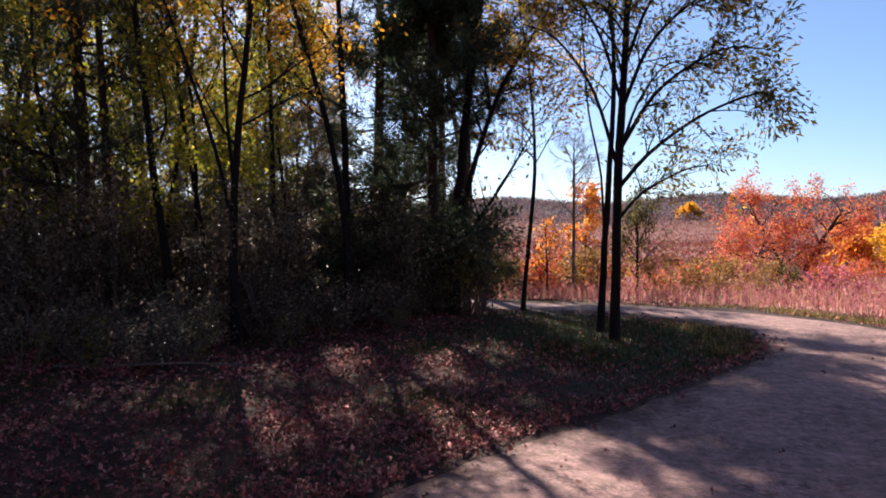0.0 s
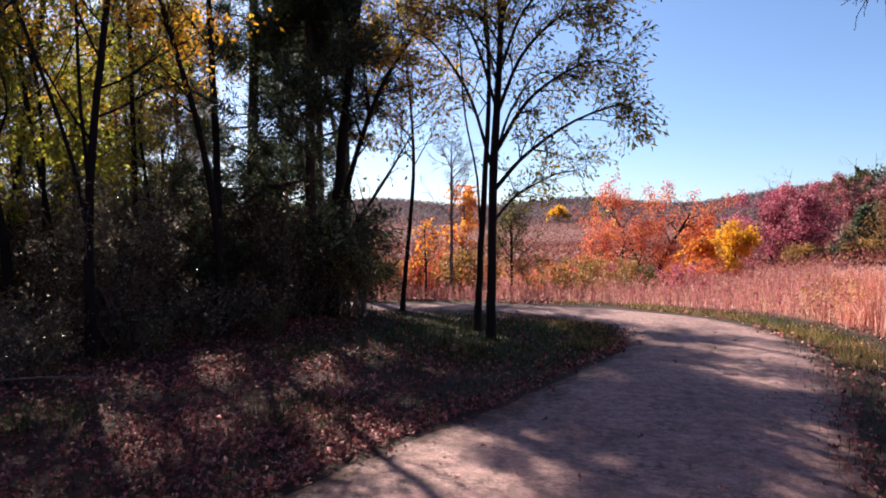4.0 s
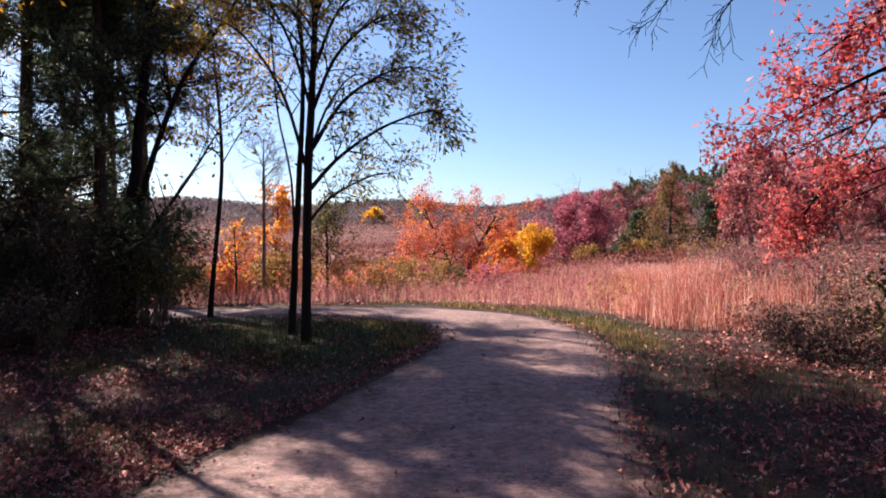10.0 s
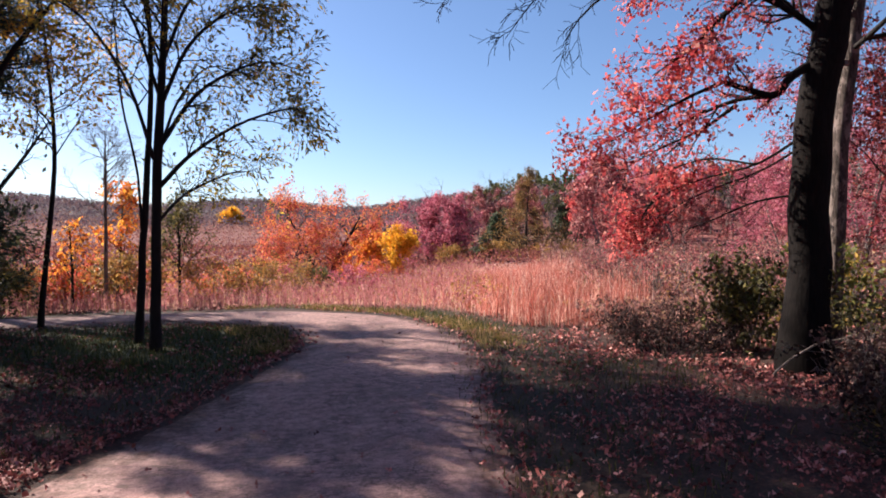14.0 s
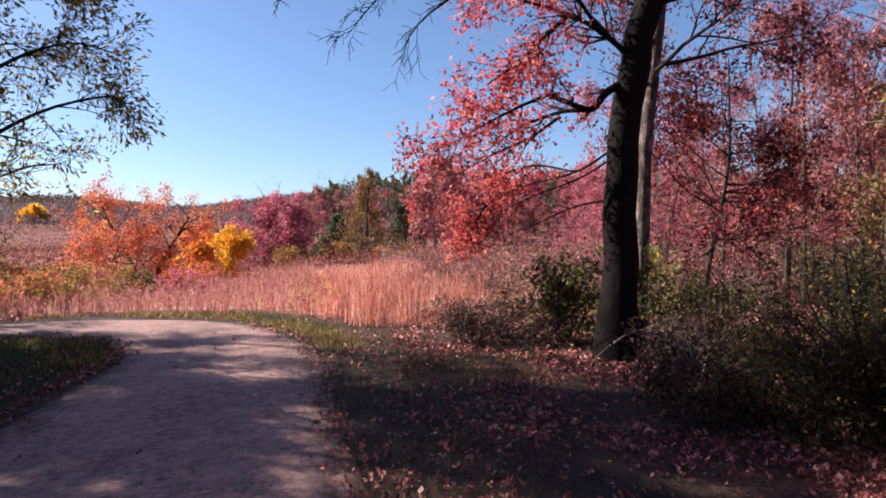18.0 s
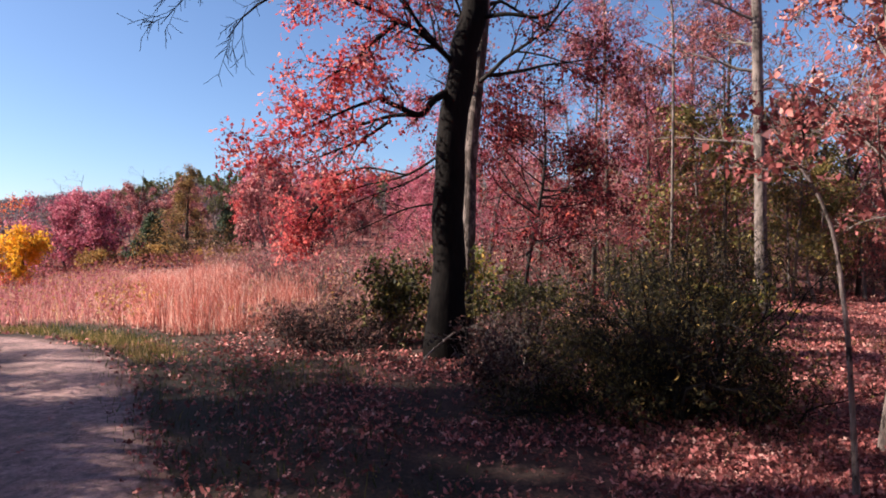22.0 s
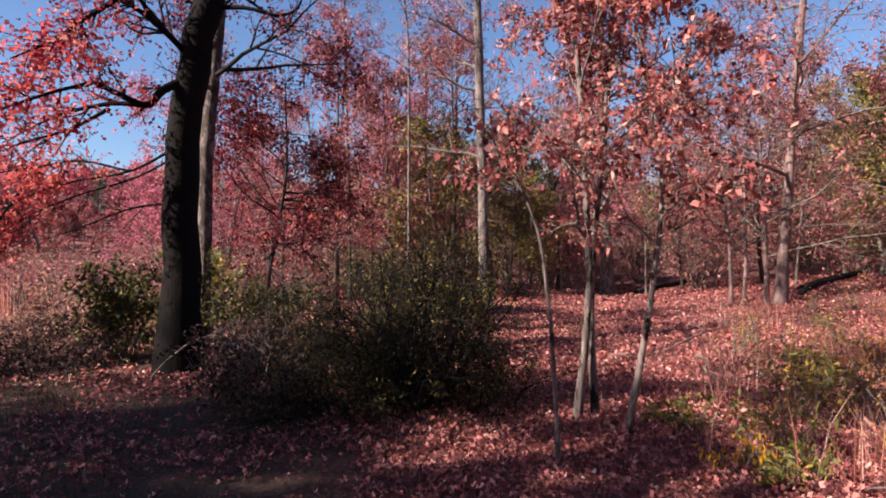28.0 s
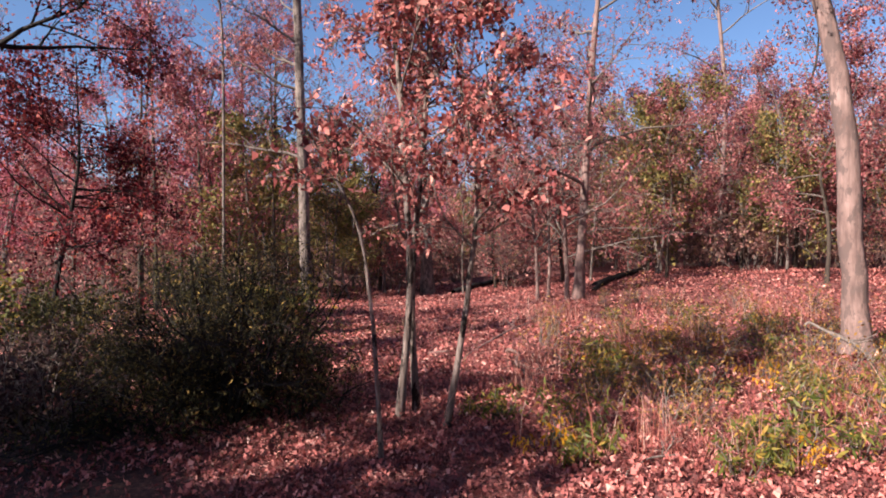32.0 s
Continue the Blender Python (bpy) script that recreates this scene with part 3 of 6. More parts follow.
def build_ground():
    rad = np.concatenate([np.linspace(0.0, 30, 190)[1:], 30 * (4500 / 30) ** (np.linspace(0, 1, 80)[1:])])
    ang = np.radians(np.arange(0, 360, 1.0))
    R, A = np.meshgrid(rad, ang, indexing="ij")
    X, Y = R * np.sin(A), R * np.cos(A)
    V = np.concatenate([np.stack([X, Y, ground_z(X, Y)], -1).reshape(-1, 3), [[0, 0, gz(0, 0)]]])
    n, k = R.shape
    idx = np.arange(n * k).reshape(n, k)
    a, b = idx[:-1], idx[1:]
    q = np.stack([a, b, np.roll(b, -1, 1), np.roll(a, -1, 1)], -1).reshape(-1, 4)
    hub = np.stack([np.full(k // 2, n * k), idx[0, 0::2], idx[0, 1::2], np.roll(idx[0], -1)[1::2]], -1)
    me = smooth_mesh(mesh_of("ground", V, np.concatenate([q[:, ::-1], hub[:, ::-1]]), GROUND))
    near = np.hypot(V[:, 0], V[:, 1]) < 40
    # leafy covers the clearing's side, where the ground is coloured as if sunlit.
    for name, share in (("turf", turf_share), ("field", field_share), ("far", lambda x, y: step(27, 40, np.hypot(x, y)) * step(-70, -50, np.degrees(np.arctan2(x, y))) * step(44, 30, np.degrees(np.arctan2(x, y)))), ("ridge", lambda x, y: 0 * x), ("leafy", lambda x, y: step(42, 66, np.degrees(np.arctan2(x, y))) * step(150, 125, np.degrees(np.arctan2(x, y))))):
        at = me.attributes.new(name, "FLOAT", "POINT")
        val = np.zeros(len(V))
        val[near] = share(V[near, 0], V[near, 1])
        if name == "field":
            a = np.degrees(np.arctan2(V[~near, 0], V[~near, 1]))
            val[~near] = step(-75, -50, a) * step(40, 25, a)
        if name == "far":
            val[~near] = 1
        if name == "ridge":
            val[~near] = step(520, 620, np.hypot(V[~near, 0], V[~near, 1]))
        at.data.foreach_set("value", val)
    tagged(new("ground", me), "leaf-strewn soil with grass patches and dry meadow", "ground", kind="structure")


def build_road():
    k = 33
    rng = np.random.default_rng(5)
    L, R = LEFT.copy(), RIGHT.copy()
    t = np.linspace(0, 1, k)
    P = L[:, None] * (1 - t[None, :, None]) + R[:, None] * t[None, :, None]
    edge = np.abs(t * 2 - 1)
    side = norm(R - L)
    jit = rng.normal(size=(len(L), 2)) * 0.06
    P[:, 0] += side * jit[:, :1]
    P[:, -1] += side * jit[:, 1:]
    P[..., 2] = ground_z(P[..., 0], P[..., 1]) + 0.03 - 0.035 * edge[None, :] ** 4
    idx = np.arange(P.shape[0] * k).reshape(-1, k)
    q = np.stack([idx[:-1, :-1], idx[:-1, 1:], idx[1:, 1:], idx[1:, :-1]], -1).reshape(-1, 4)
    me = smooth_mesh(mesh_of("road", P.reshape(-1, 3), q, ROAD))
    me.attributes.new("edge", "FLOAT", "POINT").data.foreach_set("value", np.tile(edge, len(L)))
    tagged(new("road", me), "narrow worn pale asphalt path curving out of sight", "road", kind="structure")


build_ground()
build_road()


# ---- the wood beside the path: trunks and crowns against the light ----
def up(points, more, reach=(0.0, 0.0)):
    """The trunk's line with its upper end, which rises beyond what is seen."""
    p, q = np.array(points[-2], float), np.array(points[-1], float)
    d = norm(q - p)
    return [*points, tuple(q + d * more * 0.5 + np.array((*reach, 0)) * 0.4), tuple(q + d * more + np.array((*reach, 0)))]


DECID = dict(levels=2, kids=(5, 5, 0, 0), length=2.3, lean=50, limbs=12, start=0.34, lift=(0.05, 0.03, 0.0, 0.0), tip=0.003, leaf=0.085, per=4, jitter=0.1, thin=0.7)
PINE = dict(levels=1, kids=(18, 0, 0, 0), ratio=0.36, fork=52, length=2.5, lean=90, taper=0.62, limbs=52, start=0.22, lift=(0.02, 0.03, 0.0, 0.0),
            wander=0.09, leaf=0.115, per=44, jitter=0.07, slim=0.11, droop=0.0, curl=0.05, follow=0.9, tip=0.005)

tree("pine_tree", "tall pine with dark needles in the shady wood", "pine tree", 11,
     [(up([(-11.47, 4.96, gz(-11.47, 4.96)), (-11.47, 4.98, 2.75), (-11.50, 4.90, 5.44)], 5.0), (0.16, 0.14, 0.12, 0.08, 0.02))], BARK_PINE, LEAF_PINE, **{**PINE, "start": 0.2, "limbs": 38, "per": 34})
tree("pine_tree", "slim pine trunk with thin dark boughs", "pine tree", 12,
     [(up([(-10.84, 5.14, gz(-10.84, 5.14)), (-10.87, 5.09, 2.72), (-10.90, 5.02, 4.97)], 4.0), (0.10, 0.085, 0.07, 0.05, 0.02))], BARK_PINE, LEAF_PINE, **{**PINE, "start": 0.4, "limbs": 26, "length": 1.5, "per": 30})
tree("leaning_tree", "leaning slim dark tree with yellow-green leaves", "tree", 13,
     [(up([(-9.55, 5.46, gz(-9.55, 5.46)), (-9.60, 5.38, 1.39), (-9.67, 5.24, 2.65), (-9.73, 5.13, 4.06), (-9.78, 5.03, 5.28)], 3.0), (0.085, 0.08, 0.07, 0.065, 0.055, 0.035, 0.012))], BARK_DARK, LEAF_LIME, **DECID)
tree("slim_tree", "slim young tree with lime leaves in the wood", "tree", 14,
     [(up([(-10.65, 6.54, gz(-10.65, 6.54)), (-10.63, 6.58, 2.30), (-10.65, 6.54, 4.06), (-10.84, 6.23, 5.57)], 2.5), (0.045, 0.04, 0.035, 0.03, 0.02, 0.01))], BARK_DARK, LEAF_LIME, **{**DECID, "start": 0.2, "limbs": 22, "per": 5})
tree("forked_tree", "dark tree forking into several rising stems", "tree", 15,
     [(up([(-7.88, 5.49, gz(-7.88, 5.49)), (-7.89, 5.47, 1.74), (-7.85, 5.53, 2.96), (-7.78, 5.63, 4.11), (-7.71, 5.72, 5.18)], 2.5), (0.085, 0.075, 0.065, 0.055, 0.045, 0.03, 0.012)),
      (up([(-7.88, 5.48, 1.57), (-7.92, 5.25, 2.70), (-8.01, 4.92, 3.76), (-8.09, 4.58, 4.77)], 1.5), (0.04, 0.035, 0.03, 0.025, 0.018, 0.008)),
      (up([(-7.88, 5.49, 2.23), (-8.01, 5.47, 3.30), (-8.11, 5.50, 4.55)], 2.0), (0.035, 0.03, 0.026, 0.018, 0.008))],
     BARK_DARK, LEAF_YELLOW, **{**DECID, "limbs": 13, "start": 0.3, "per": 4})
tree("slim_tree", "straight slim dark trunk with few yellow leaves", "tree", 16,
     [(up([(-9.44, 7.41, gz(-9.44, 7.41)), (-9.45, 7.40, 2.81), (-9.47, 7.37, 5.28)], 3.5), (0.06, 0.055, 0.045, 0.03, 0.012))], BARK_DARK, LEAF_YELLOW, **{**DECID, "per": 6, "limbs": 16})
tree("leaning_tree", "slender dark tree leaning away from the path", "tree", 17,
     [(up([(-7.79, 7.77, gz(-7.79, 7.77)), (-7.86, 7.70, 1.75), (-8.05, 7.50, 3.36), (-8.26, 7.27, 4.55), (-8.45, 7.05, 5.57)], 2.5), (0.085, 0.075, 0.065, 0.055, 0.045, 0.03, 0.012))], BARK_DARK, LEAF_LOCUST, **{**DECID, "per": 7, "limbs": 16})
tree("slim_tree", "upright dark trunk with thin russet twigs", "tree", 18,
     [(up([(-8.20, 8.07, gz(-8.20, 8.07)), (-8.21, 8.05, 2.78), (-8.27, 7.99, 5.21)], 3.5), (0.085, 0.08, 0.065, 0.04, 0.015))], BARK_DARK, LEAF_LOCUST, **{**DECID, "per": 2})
tree("pine_tree", "dark pine with dense needles, lit sky behind", "pine tree", 19,
     [(up([(-8.95, 9.70, gz(-8.95, 9.70)), (-8.94, 9.71, 2.96), (-8.90, 9.75, 5.77)], 6.0), (0.15, 0.14, 0.12, 0.08, 0.015))], BARK_PINE, LEAF_PINE, **{**PINE, "start": 0.17, "limbs": 48, "length": 1.7, "taper": 0.75, "per": 36, "slim": 0.18})
tree("pine_tree", "pine with drooping boughs at the edge of the wood", "pine tree", 20,
     [(up([(-7.94, 10.29, gz(-7.94, 10.29)), (-7.95, 10.29, 2.94), (-7.96, 10.28, 5.72)], 0.8), (0.14, 0.13, 0.11, 0.07, 0.015))], BARK_PINE, LEAF_PINE, **{**PINE, "start": 0.04, "limbs": 62, "length": 3.0, "taper": 0.95, "slim": 0.2, "kids": (22, 0, 0, 0), "per": 50, "lift": (-0.02, 0.02, 0, 0)})
# Pines added behind the visible ones to shade the road, green and verge.
for k, (x, y, tall) in enumerate(((-10.8, 14.4, 12.5), (-9.3, 13.5, 15.5), (-8.25, 10.7, 13.5))):
    tree("pine_tree", "tall dense pine added behind the wood's edge to cast shade", "pine tree", 25 + k,
         [([(x, y, gz(x, y)), (x, y, tall * 0.4), (x, y, tall)], (0.16, 0.13, 0.02))], BARK_PINE, LEAF_PINE, group="tall dense pines", **{**PINE, "start": (0.50, 0.42, 0.72)[k], "limbs": (40, 50, 24)[k], "length": (2.2, 1.4, 1.6)[k], "taper": (0.6, 0.3, 0.5)[k], "per": 40, "leaf": 0.14, "slim": 0.13})
tree("leaning_tree", "dark tree with a long limb arching over the grass", "tree", 21,
     [(up([(-7.17, 9.87, gz(-7.17, 9.87)), (-7.11, 9.91, 1.55), (-7.00, 9.99, 3.08), (-6.87, 10.08, 4.60), (-6.70, 10.19, 6.11)], 2.0), (0.16, 0.14, 0.12, 0.10, 0.08, 0.05, 0.015))],
     BARK_DARK, LEAF_LOCUST, own_limbs=[
         ([(-7.06, 9.95, 1.76), (-6.64, 10.00, 3.16), (-6.13, 10.08, 4.38), (-5.54, 10.19, 5.23), (-4.96, 10.26, 6.13)], (0.06, 0.05, 0.04, 0.03, 0.012), 16, 1.3),
         ([(-7.14, 9.89, 1.22), (-6.60, 10.02, 1.92), (-6.00, 10.16, 2.81), (-5.64, 10.25, 3.41)], (0.045, 0.035, 0.025, 0.01), 14, 1.0)], **{**DECID, "limbs": 16, "start": 0.45, "per": 2})

# the green inside the bend
LOCUST = dict(levels=2, kids=(7, 6, 0, 0), length=3.2, lean=46, limbs=17, start=0.33, taper=0.45, lift=(-0.01, 0.0, -0.03, 0.0), wander=0.11, tip=0.0035,
              leaf=0.085, per=6.5, jitter=0.07, slim=0.34, droop=0.12, follow=0.8, girth=0.66, thin=0.62)
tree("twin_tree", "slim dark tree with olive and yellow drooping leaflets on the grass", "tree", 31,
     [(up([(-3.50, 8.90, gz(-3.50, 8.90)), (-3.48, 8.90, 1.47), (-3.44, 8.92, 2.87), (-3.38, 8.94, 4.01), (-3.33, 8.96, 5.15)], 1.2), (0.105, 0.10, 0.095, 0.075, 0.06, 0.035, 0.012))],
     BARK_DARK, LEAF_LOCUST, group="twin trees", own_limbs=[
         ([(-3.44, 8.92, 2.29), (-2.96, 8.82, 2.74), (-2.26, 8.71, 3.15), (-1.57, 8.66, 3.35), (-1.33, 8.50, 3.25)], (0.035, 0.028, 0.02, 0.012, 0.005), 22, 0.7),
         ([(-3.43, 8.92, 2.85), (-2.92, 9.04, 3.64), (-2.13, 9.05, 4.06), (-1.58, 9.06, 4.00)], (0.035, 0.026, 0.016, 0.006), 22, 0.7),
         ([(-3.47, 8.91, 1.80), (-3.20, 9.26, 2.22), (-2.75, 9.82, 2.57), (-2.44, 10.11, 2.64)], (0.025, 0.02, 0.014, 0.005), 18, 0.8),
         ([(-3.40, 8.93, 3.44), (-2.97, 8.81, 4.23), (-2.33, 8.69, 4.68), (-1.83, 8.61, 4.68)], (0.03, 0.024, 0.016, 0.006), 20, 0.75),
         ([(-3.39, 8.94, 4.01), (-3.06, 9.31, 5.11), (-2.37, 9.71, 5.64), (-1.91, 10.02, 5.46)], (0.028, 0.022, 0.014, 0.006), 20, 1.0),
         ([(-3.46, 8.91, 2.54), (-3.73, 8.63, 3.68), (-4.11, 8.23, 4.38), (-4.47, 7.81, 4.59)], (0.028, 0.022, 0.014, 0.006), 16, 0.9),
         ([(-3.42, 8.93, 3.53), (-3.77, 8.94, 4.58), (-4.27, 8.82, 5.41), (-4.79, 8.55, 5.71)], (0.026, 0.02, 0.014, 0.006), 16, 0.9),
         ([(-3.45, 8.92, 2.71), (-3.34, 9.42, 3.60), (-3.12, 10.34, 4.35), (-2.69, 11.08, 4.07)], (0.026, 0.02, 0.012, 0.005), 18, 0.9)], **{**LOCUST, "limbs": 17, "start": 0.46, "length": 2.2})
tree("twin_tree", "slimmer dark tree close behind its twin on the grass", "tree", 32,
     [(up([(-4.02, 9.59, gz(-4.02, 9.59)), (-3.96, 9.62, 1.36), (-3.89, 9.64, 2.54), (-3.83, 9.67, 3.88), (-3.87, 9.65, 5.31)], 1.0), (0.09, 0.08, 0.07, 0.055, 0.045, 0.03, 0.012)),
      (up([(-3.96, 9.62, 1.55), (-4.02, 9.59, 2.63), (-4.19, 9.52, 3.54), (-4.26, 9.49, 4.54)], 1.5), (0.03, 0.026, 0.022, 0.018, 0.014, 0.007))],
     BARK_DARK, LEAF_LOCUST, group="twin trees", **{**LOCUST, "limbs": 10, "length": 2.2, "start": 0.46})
tree("small_tree", "thin small tree with bare arching twigs and few yellow leaves", "tree", 33,
     [(up([(-6.51, 11.48, gz(-6.51, 11.48)), (-6.42, 11.53, 1.18), (-6.30, 11.60, 2.71), (-6.31, 11.60, 3.70), (-6.38, 11.56, 4.81)], 1.6), (0.065, 0.06, 0.05, 0.04, 0.03, 0.02, 0.008))],
     BARK_DARK, LEAF_YELLOW, **{**DECID, "limbs": 30, "kids": (7, 5, 0, 0), "start": 0.38, "length": 1.7, "per": 3.5, "lean": 55, "tip": 0.0025})

# ---- across the road: meadow edge ----
tree("bare_tree", "thin bare tree at the meadow edge", "tree", 41,
     [(up([(-7.62, 16.31, gz(-7.62, 16.31)), (-7.62, 16.31, 1.35), (-7.61, 16.31, 3.09)], 1.2), (0.07, 0.06, 0.045, 0.03, 0.01))], BARK_TWIG, LEAF_ORANGE, **{**DECID, "limbs": 30, "kids": (7, 5, 0, 0), "start": 0.3, "length": 1.4, "per": 0})
tree("small_tree", "small tree with bright orange leaves by the road", "tree", 42,
     [([(-8.03, 17.77, gz(-8.03, 17.77)), (-7.94, 17.81, 0.99), (-7.88, 17.84, 2.18), (-7.88, 17.84, 2.78)], (0.05, 0.04, 0.03, 0.01))], BARK_DARK, LEAF_ORANGE, **{**DECID, "limbs": 16, "start": 0.3, "length": 1.0, "per": 2.2, "leaf": 0.13})
tree("small_tree", "small dull olive tree beyond the road", "tree", 43,
     [([(-6.70, 18.84, gz(-6.70, 18.84)), (-6.70, 18.84, 1.15), (-6.74, 18.83, 2.52)], (0.06, 0.05, 0.015))], BARK_DARK, LEAF_SHRUB, **{**DECID, "limbs": 20, "start": 0.2, "length": 1.4, "per": 5, "leaf": 0.085})
tree("small_tree", "orange-leaved small tree half bare", "tree", 44,
     [([(-8.51, 16.43, gz(-8.51, 16.43)), (-8.51, 16.43, 0.69), (-8.55, 16.40, 1.84)], (0.05, 0.04, 0.015))], BARK_DARK, LEAF_ORANGE, **{**DECID, "limbs": 14, "start": 0.3, "length": 1.0, "per": 1, "leaf": 0.12})
ORCHARD = dict(levels=2, kids=(7, 6, 0, 0), length=3.0, lean=58, limbs=12, start=0.2, taper=0.35, lift=(0.0, 0.0, -0.02, 0.0), wander=0.14, leaf=0.17, per=6, jitter=0.16, slim=0.6)
tree("crab_tree", "spreading low tree with coral and orange leaves in the meadow", "tree", 45,
     [([(-3.87, 29.75, gz(-3.87, 29.75)), (-3.47, 29.80, 0.25), (-2.75, 29.37, 1.59), (-2.18, 28.92, 2.50)], (0.16, 0.13, 0.09, 0.03)),
      ([(-4.11, 29.92, -0.97), (-4.58, 30.05, 0.51), (-5.26, 30.14, 1.86), (-5.82, 30.25, 2.68)], (0.11, 0.09, 0.06, 0.02)),
      ([(-4.29, 29.89, -0.84), (-5.10, 29.16, 0.28), (-6.27, 28.52, 0.83)], (0.08, 0.06, 0.02))],
     BARK_DARK, LEAF_CORAL, **{**ORCHARD, "length": 2.3, "per": 10, "leaf": 0.085, "jitter": 0.12})
tree("yellow_bush", "low bright yellow-orange tree in the meadow", "tree", 46,
     [([(-0.52, 36.00, gz(-0.52, 36.00)), (-0.52, 36.00, 0.77), (-0.45, 36.00, 1.32)], (0.07, 0.05, 0.02))], BARK_DARK, LEAF_YELLOW, **{**ORCHARD, "length": 1.35, "limbs": 17, "start": 0.05, "per": 9, "leaf": 0.11, "lean": 48, "jitter": 0.14, "lift": (0.03, 0.02, 0.0, 0.0)})
tree("orange_bush", "orange shrubby tree beside the yellow one", "tree", 47,
     [([(-2.70, 37.90, gz(-2.70, 37.90)), (-2.70, 37.90, 0.56), (-2.63, 37.91, 1.07)], (0.07, 0.05, 0.02))], BARK_DARK, LEAF_ORANGE, **{**ORCHARD, "length": 1.7, "limbs": 12, "start": 0.05, "per": 5, "leaf": 0.2})
tree("crimson_tree", "round crimson-pink tree at the meadow's end", "tree", 48,
     [([(2.75, 44.92, gz(2.75, 44.92)), (2.75, 44.92, 1.56), (2.92, 44.91, 3.66)], (0.16, 0.13, 0.04)), ([(1.71, 46.47, -0.53), (1.17, 46.49, 1.15), (0.93, 46.49, 3.03)], (0.09, 0.07, 0.03))], BARK_DARK, LEAF_CRIMSON, **{**ORCHARD, "length": 3.1, "limbs": 22, "start": 0.02, "stop": 1.0, "per": 9, "leaf": 0.14, "lean": 50, "taper": 0.5})
CONIFER = dict(levels=1, kids=(12, 0, 0, 0), ratio=0.4, fork=50, length=2.6, lean=80, taper=0.9, limbs=70, start=0.08, stop=1.0, lift=(0.02, 0.0, 0, 0), wander=0.08,
               leaf=0.28, per=12, jitter=0.16, slim=0.42, droop=0.1)
tree("cedar_tree", "bronze-green cedar standing in the meadow edge", "cedar", 49,
     [([(9.21, 49.15, gz(9.21, 49.15)), (9.33, 49.12, 2.42), (9.62, 49.07, 6.83)], (0.2, 0.14, 0.02))], BARK_PINE, LEAF_BROWNCON, **{**CONIFER, "length": 4.3, "taper": 0.93, "lean": 96, "limbs": 46, "lift": (-0.02, 0.0, 0, 0), "leaf": 0.2, "slim": 0.26, "per": 20})
tree("pine_tree", "small dark pine between the bright trees", "pine tree", 50,
     [([(7.14, 51.51, gz(7.14, 51.51)), (7.23, 51.49, 1.08), (7.32, 51.48, 3.16)], (0.12, 0.09, 0.02))], BARK_PINE, LEAF_PINE, **{**CONIFER, "length": 1.9, "leaf": 0.3})
tree("red_tree", "bright red maple on the hillside", "tree", 51,
     [([(16.43, 57.71, gz(16.43, 57.71)), (16.56, 57.67, 2.55), (16.69, 57.63, 6.18)], (0.2, 0.15, 0.03))], BARK_DARK, LEAF_OAKRED, **{**ORCHARD, "length": 2.2, "limbs": 20, "start": 0.5, "per": 9, "leaf": 0.19})
tree("far_tree", "lone round yellow-orange tree far across the valley", "tree", 52,
     [([(-140.23, 511.11, gz(-140.23, 511.11)), (-140.19, 511.12, 14.46), (-139.72, 511.25, 19.98)], (0.6, 0.5, 0.1))], BARK_DARK, LEAF_YELLOW, **{**ORCHARD, "length": 11.0, "limbs": 20, "start": 0.1, "per": 12, "leaf": 1.2, "jitter": 0.9, "girth": 1.0})

# ---- the great oak and its neighbours ----
OAK = dict(levels=2, kids=(7, 5, 0, 0), length=3.4, lean=62, limbs=5, start=0.7, taper=0.3, lift=(0.0, 0.0, -0.02, 0.0), wander=0.15, ratio=0.5, leaf=0.085, per=9, jitter=0.09, slim=0.6, curl=0.35, sides=12, tip=0.0028, inner=False, lobes=True)
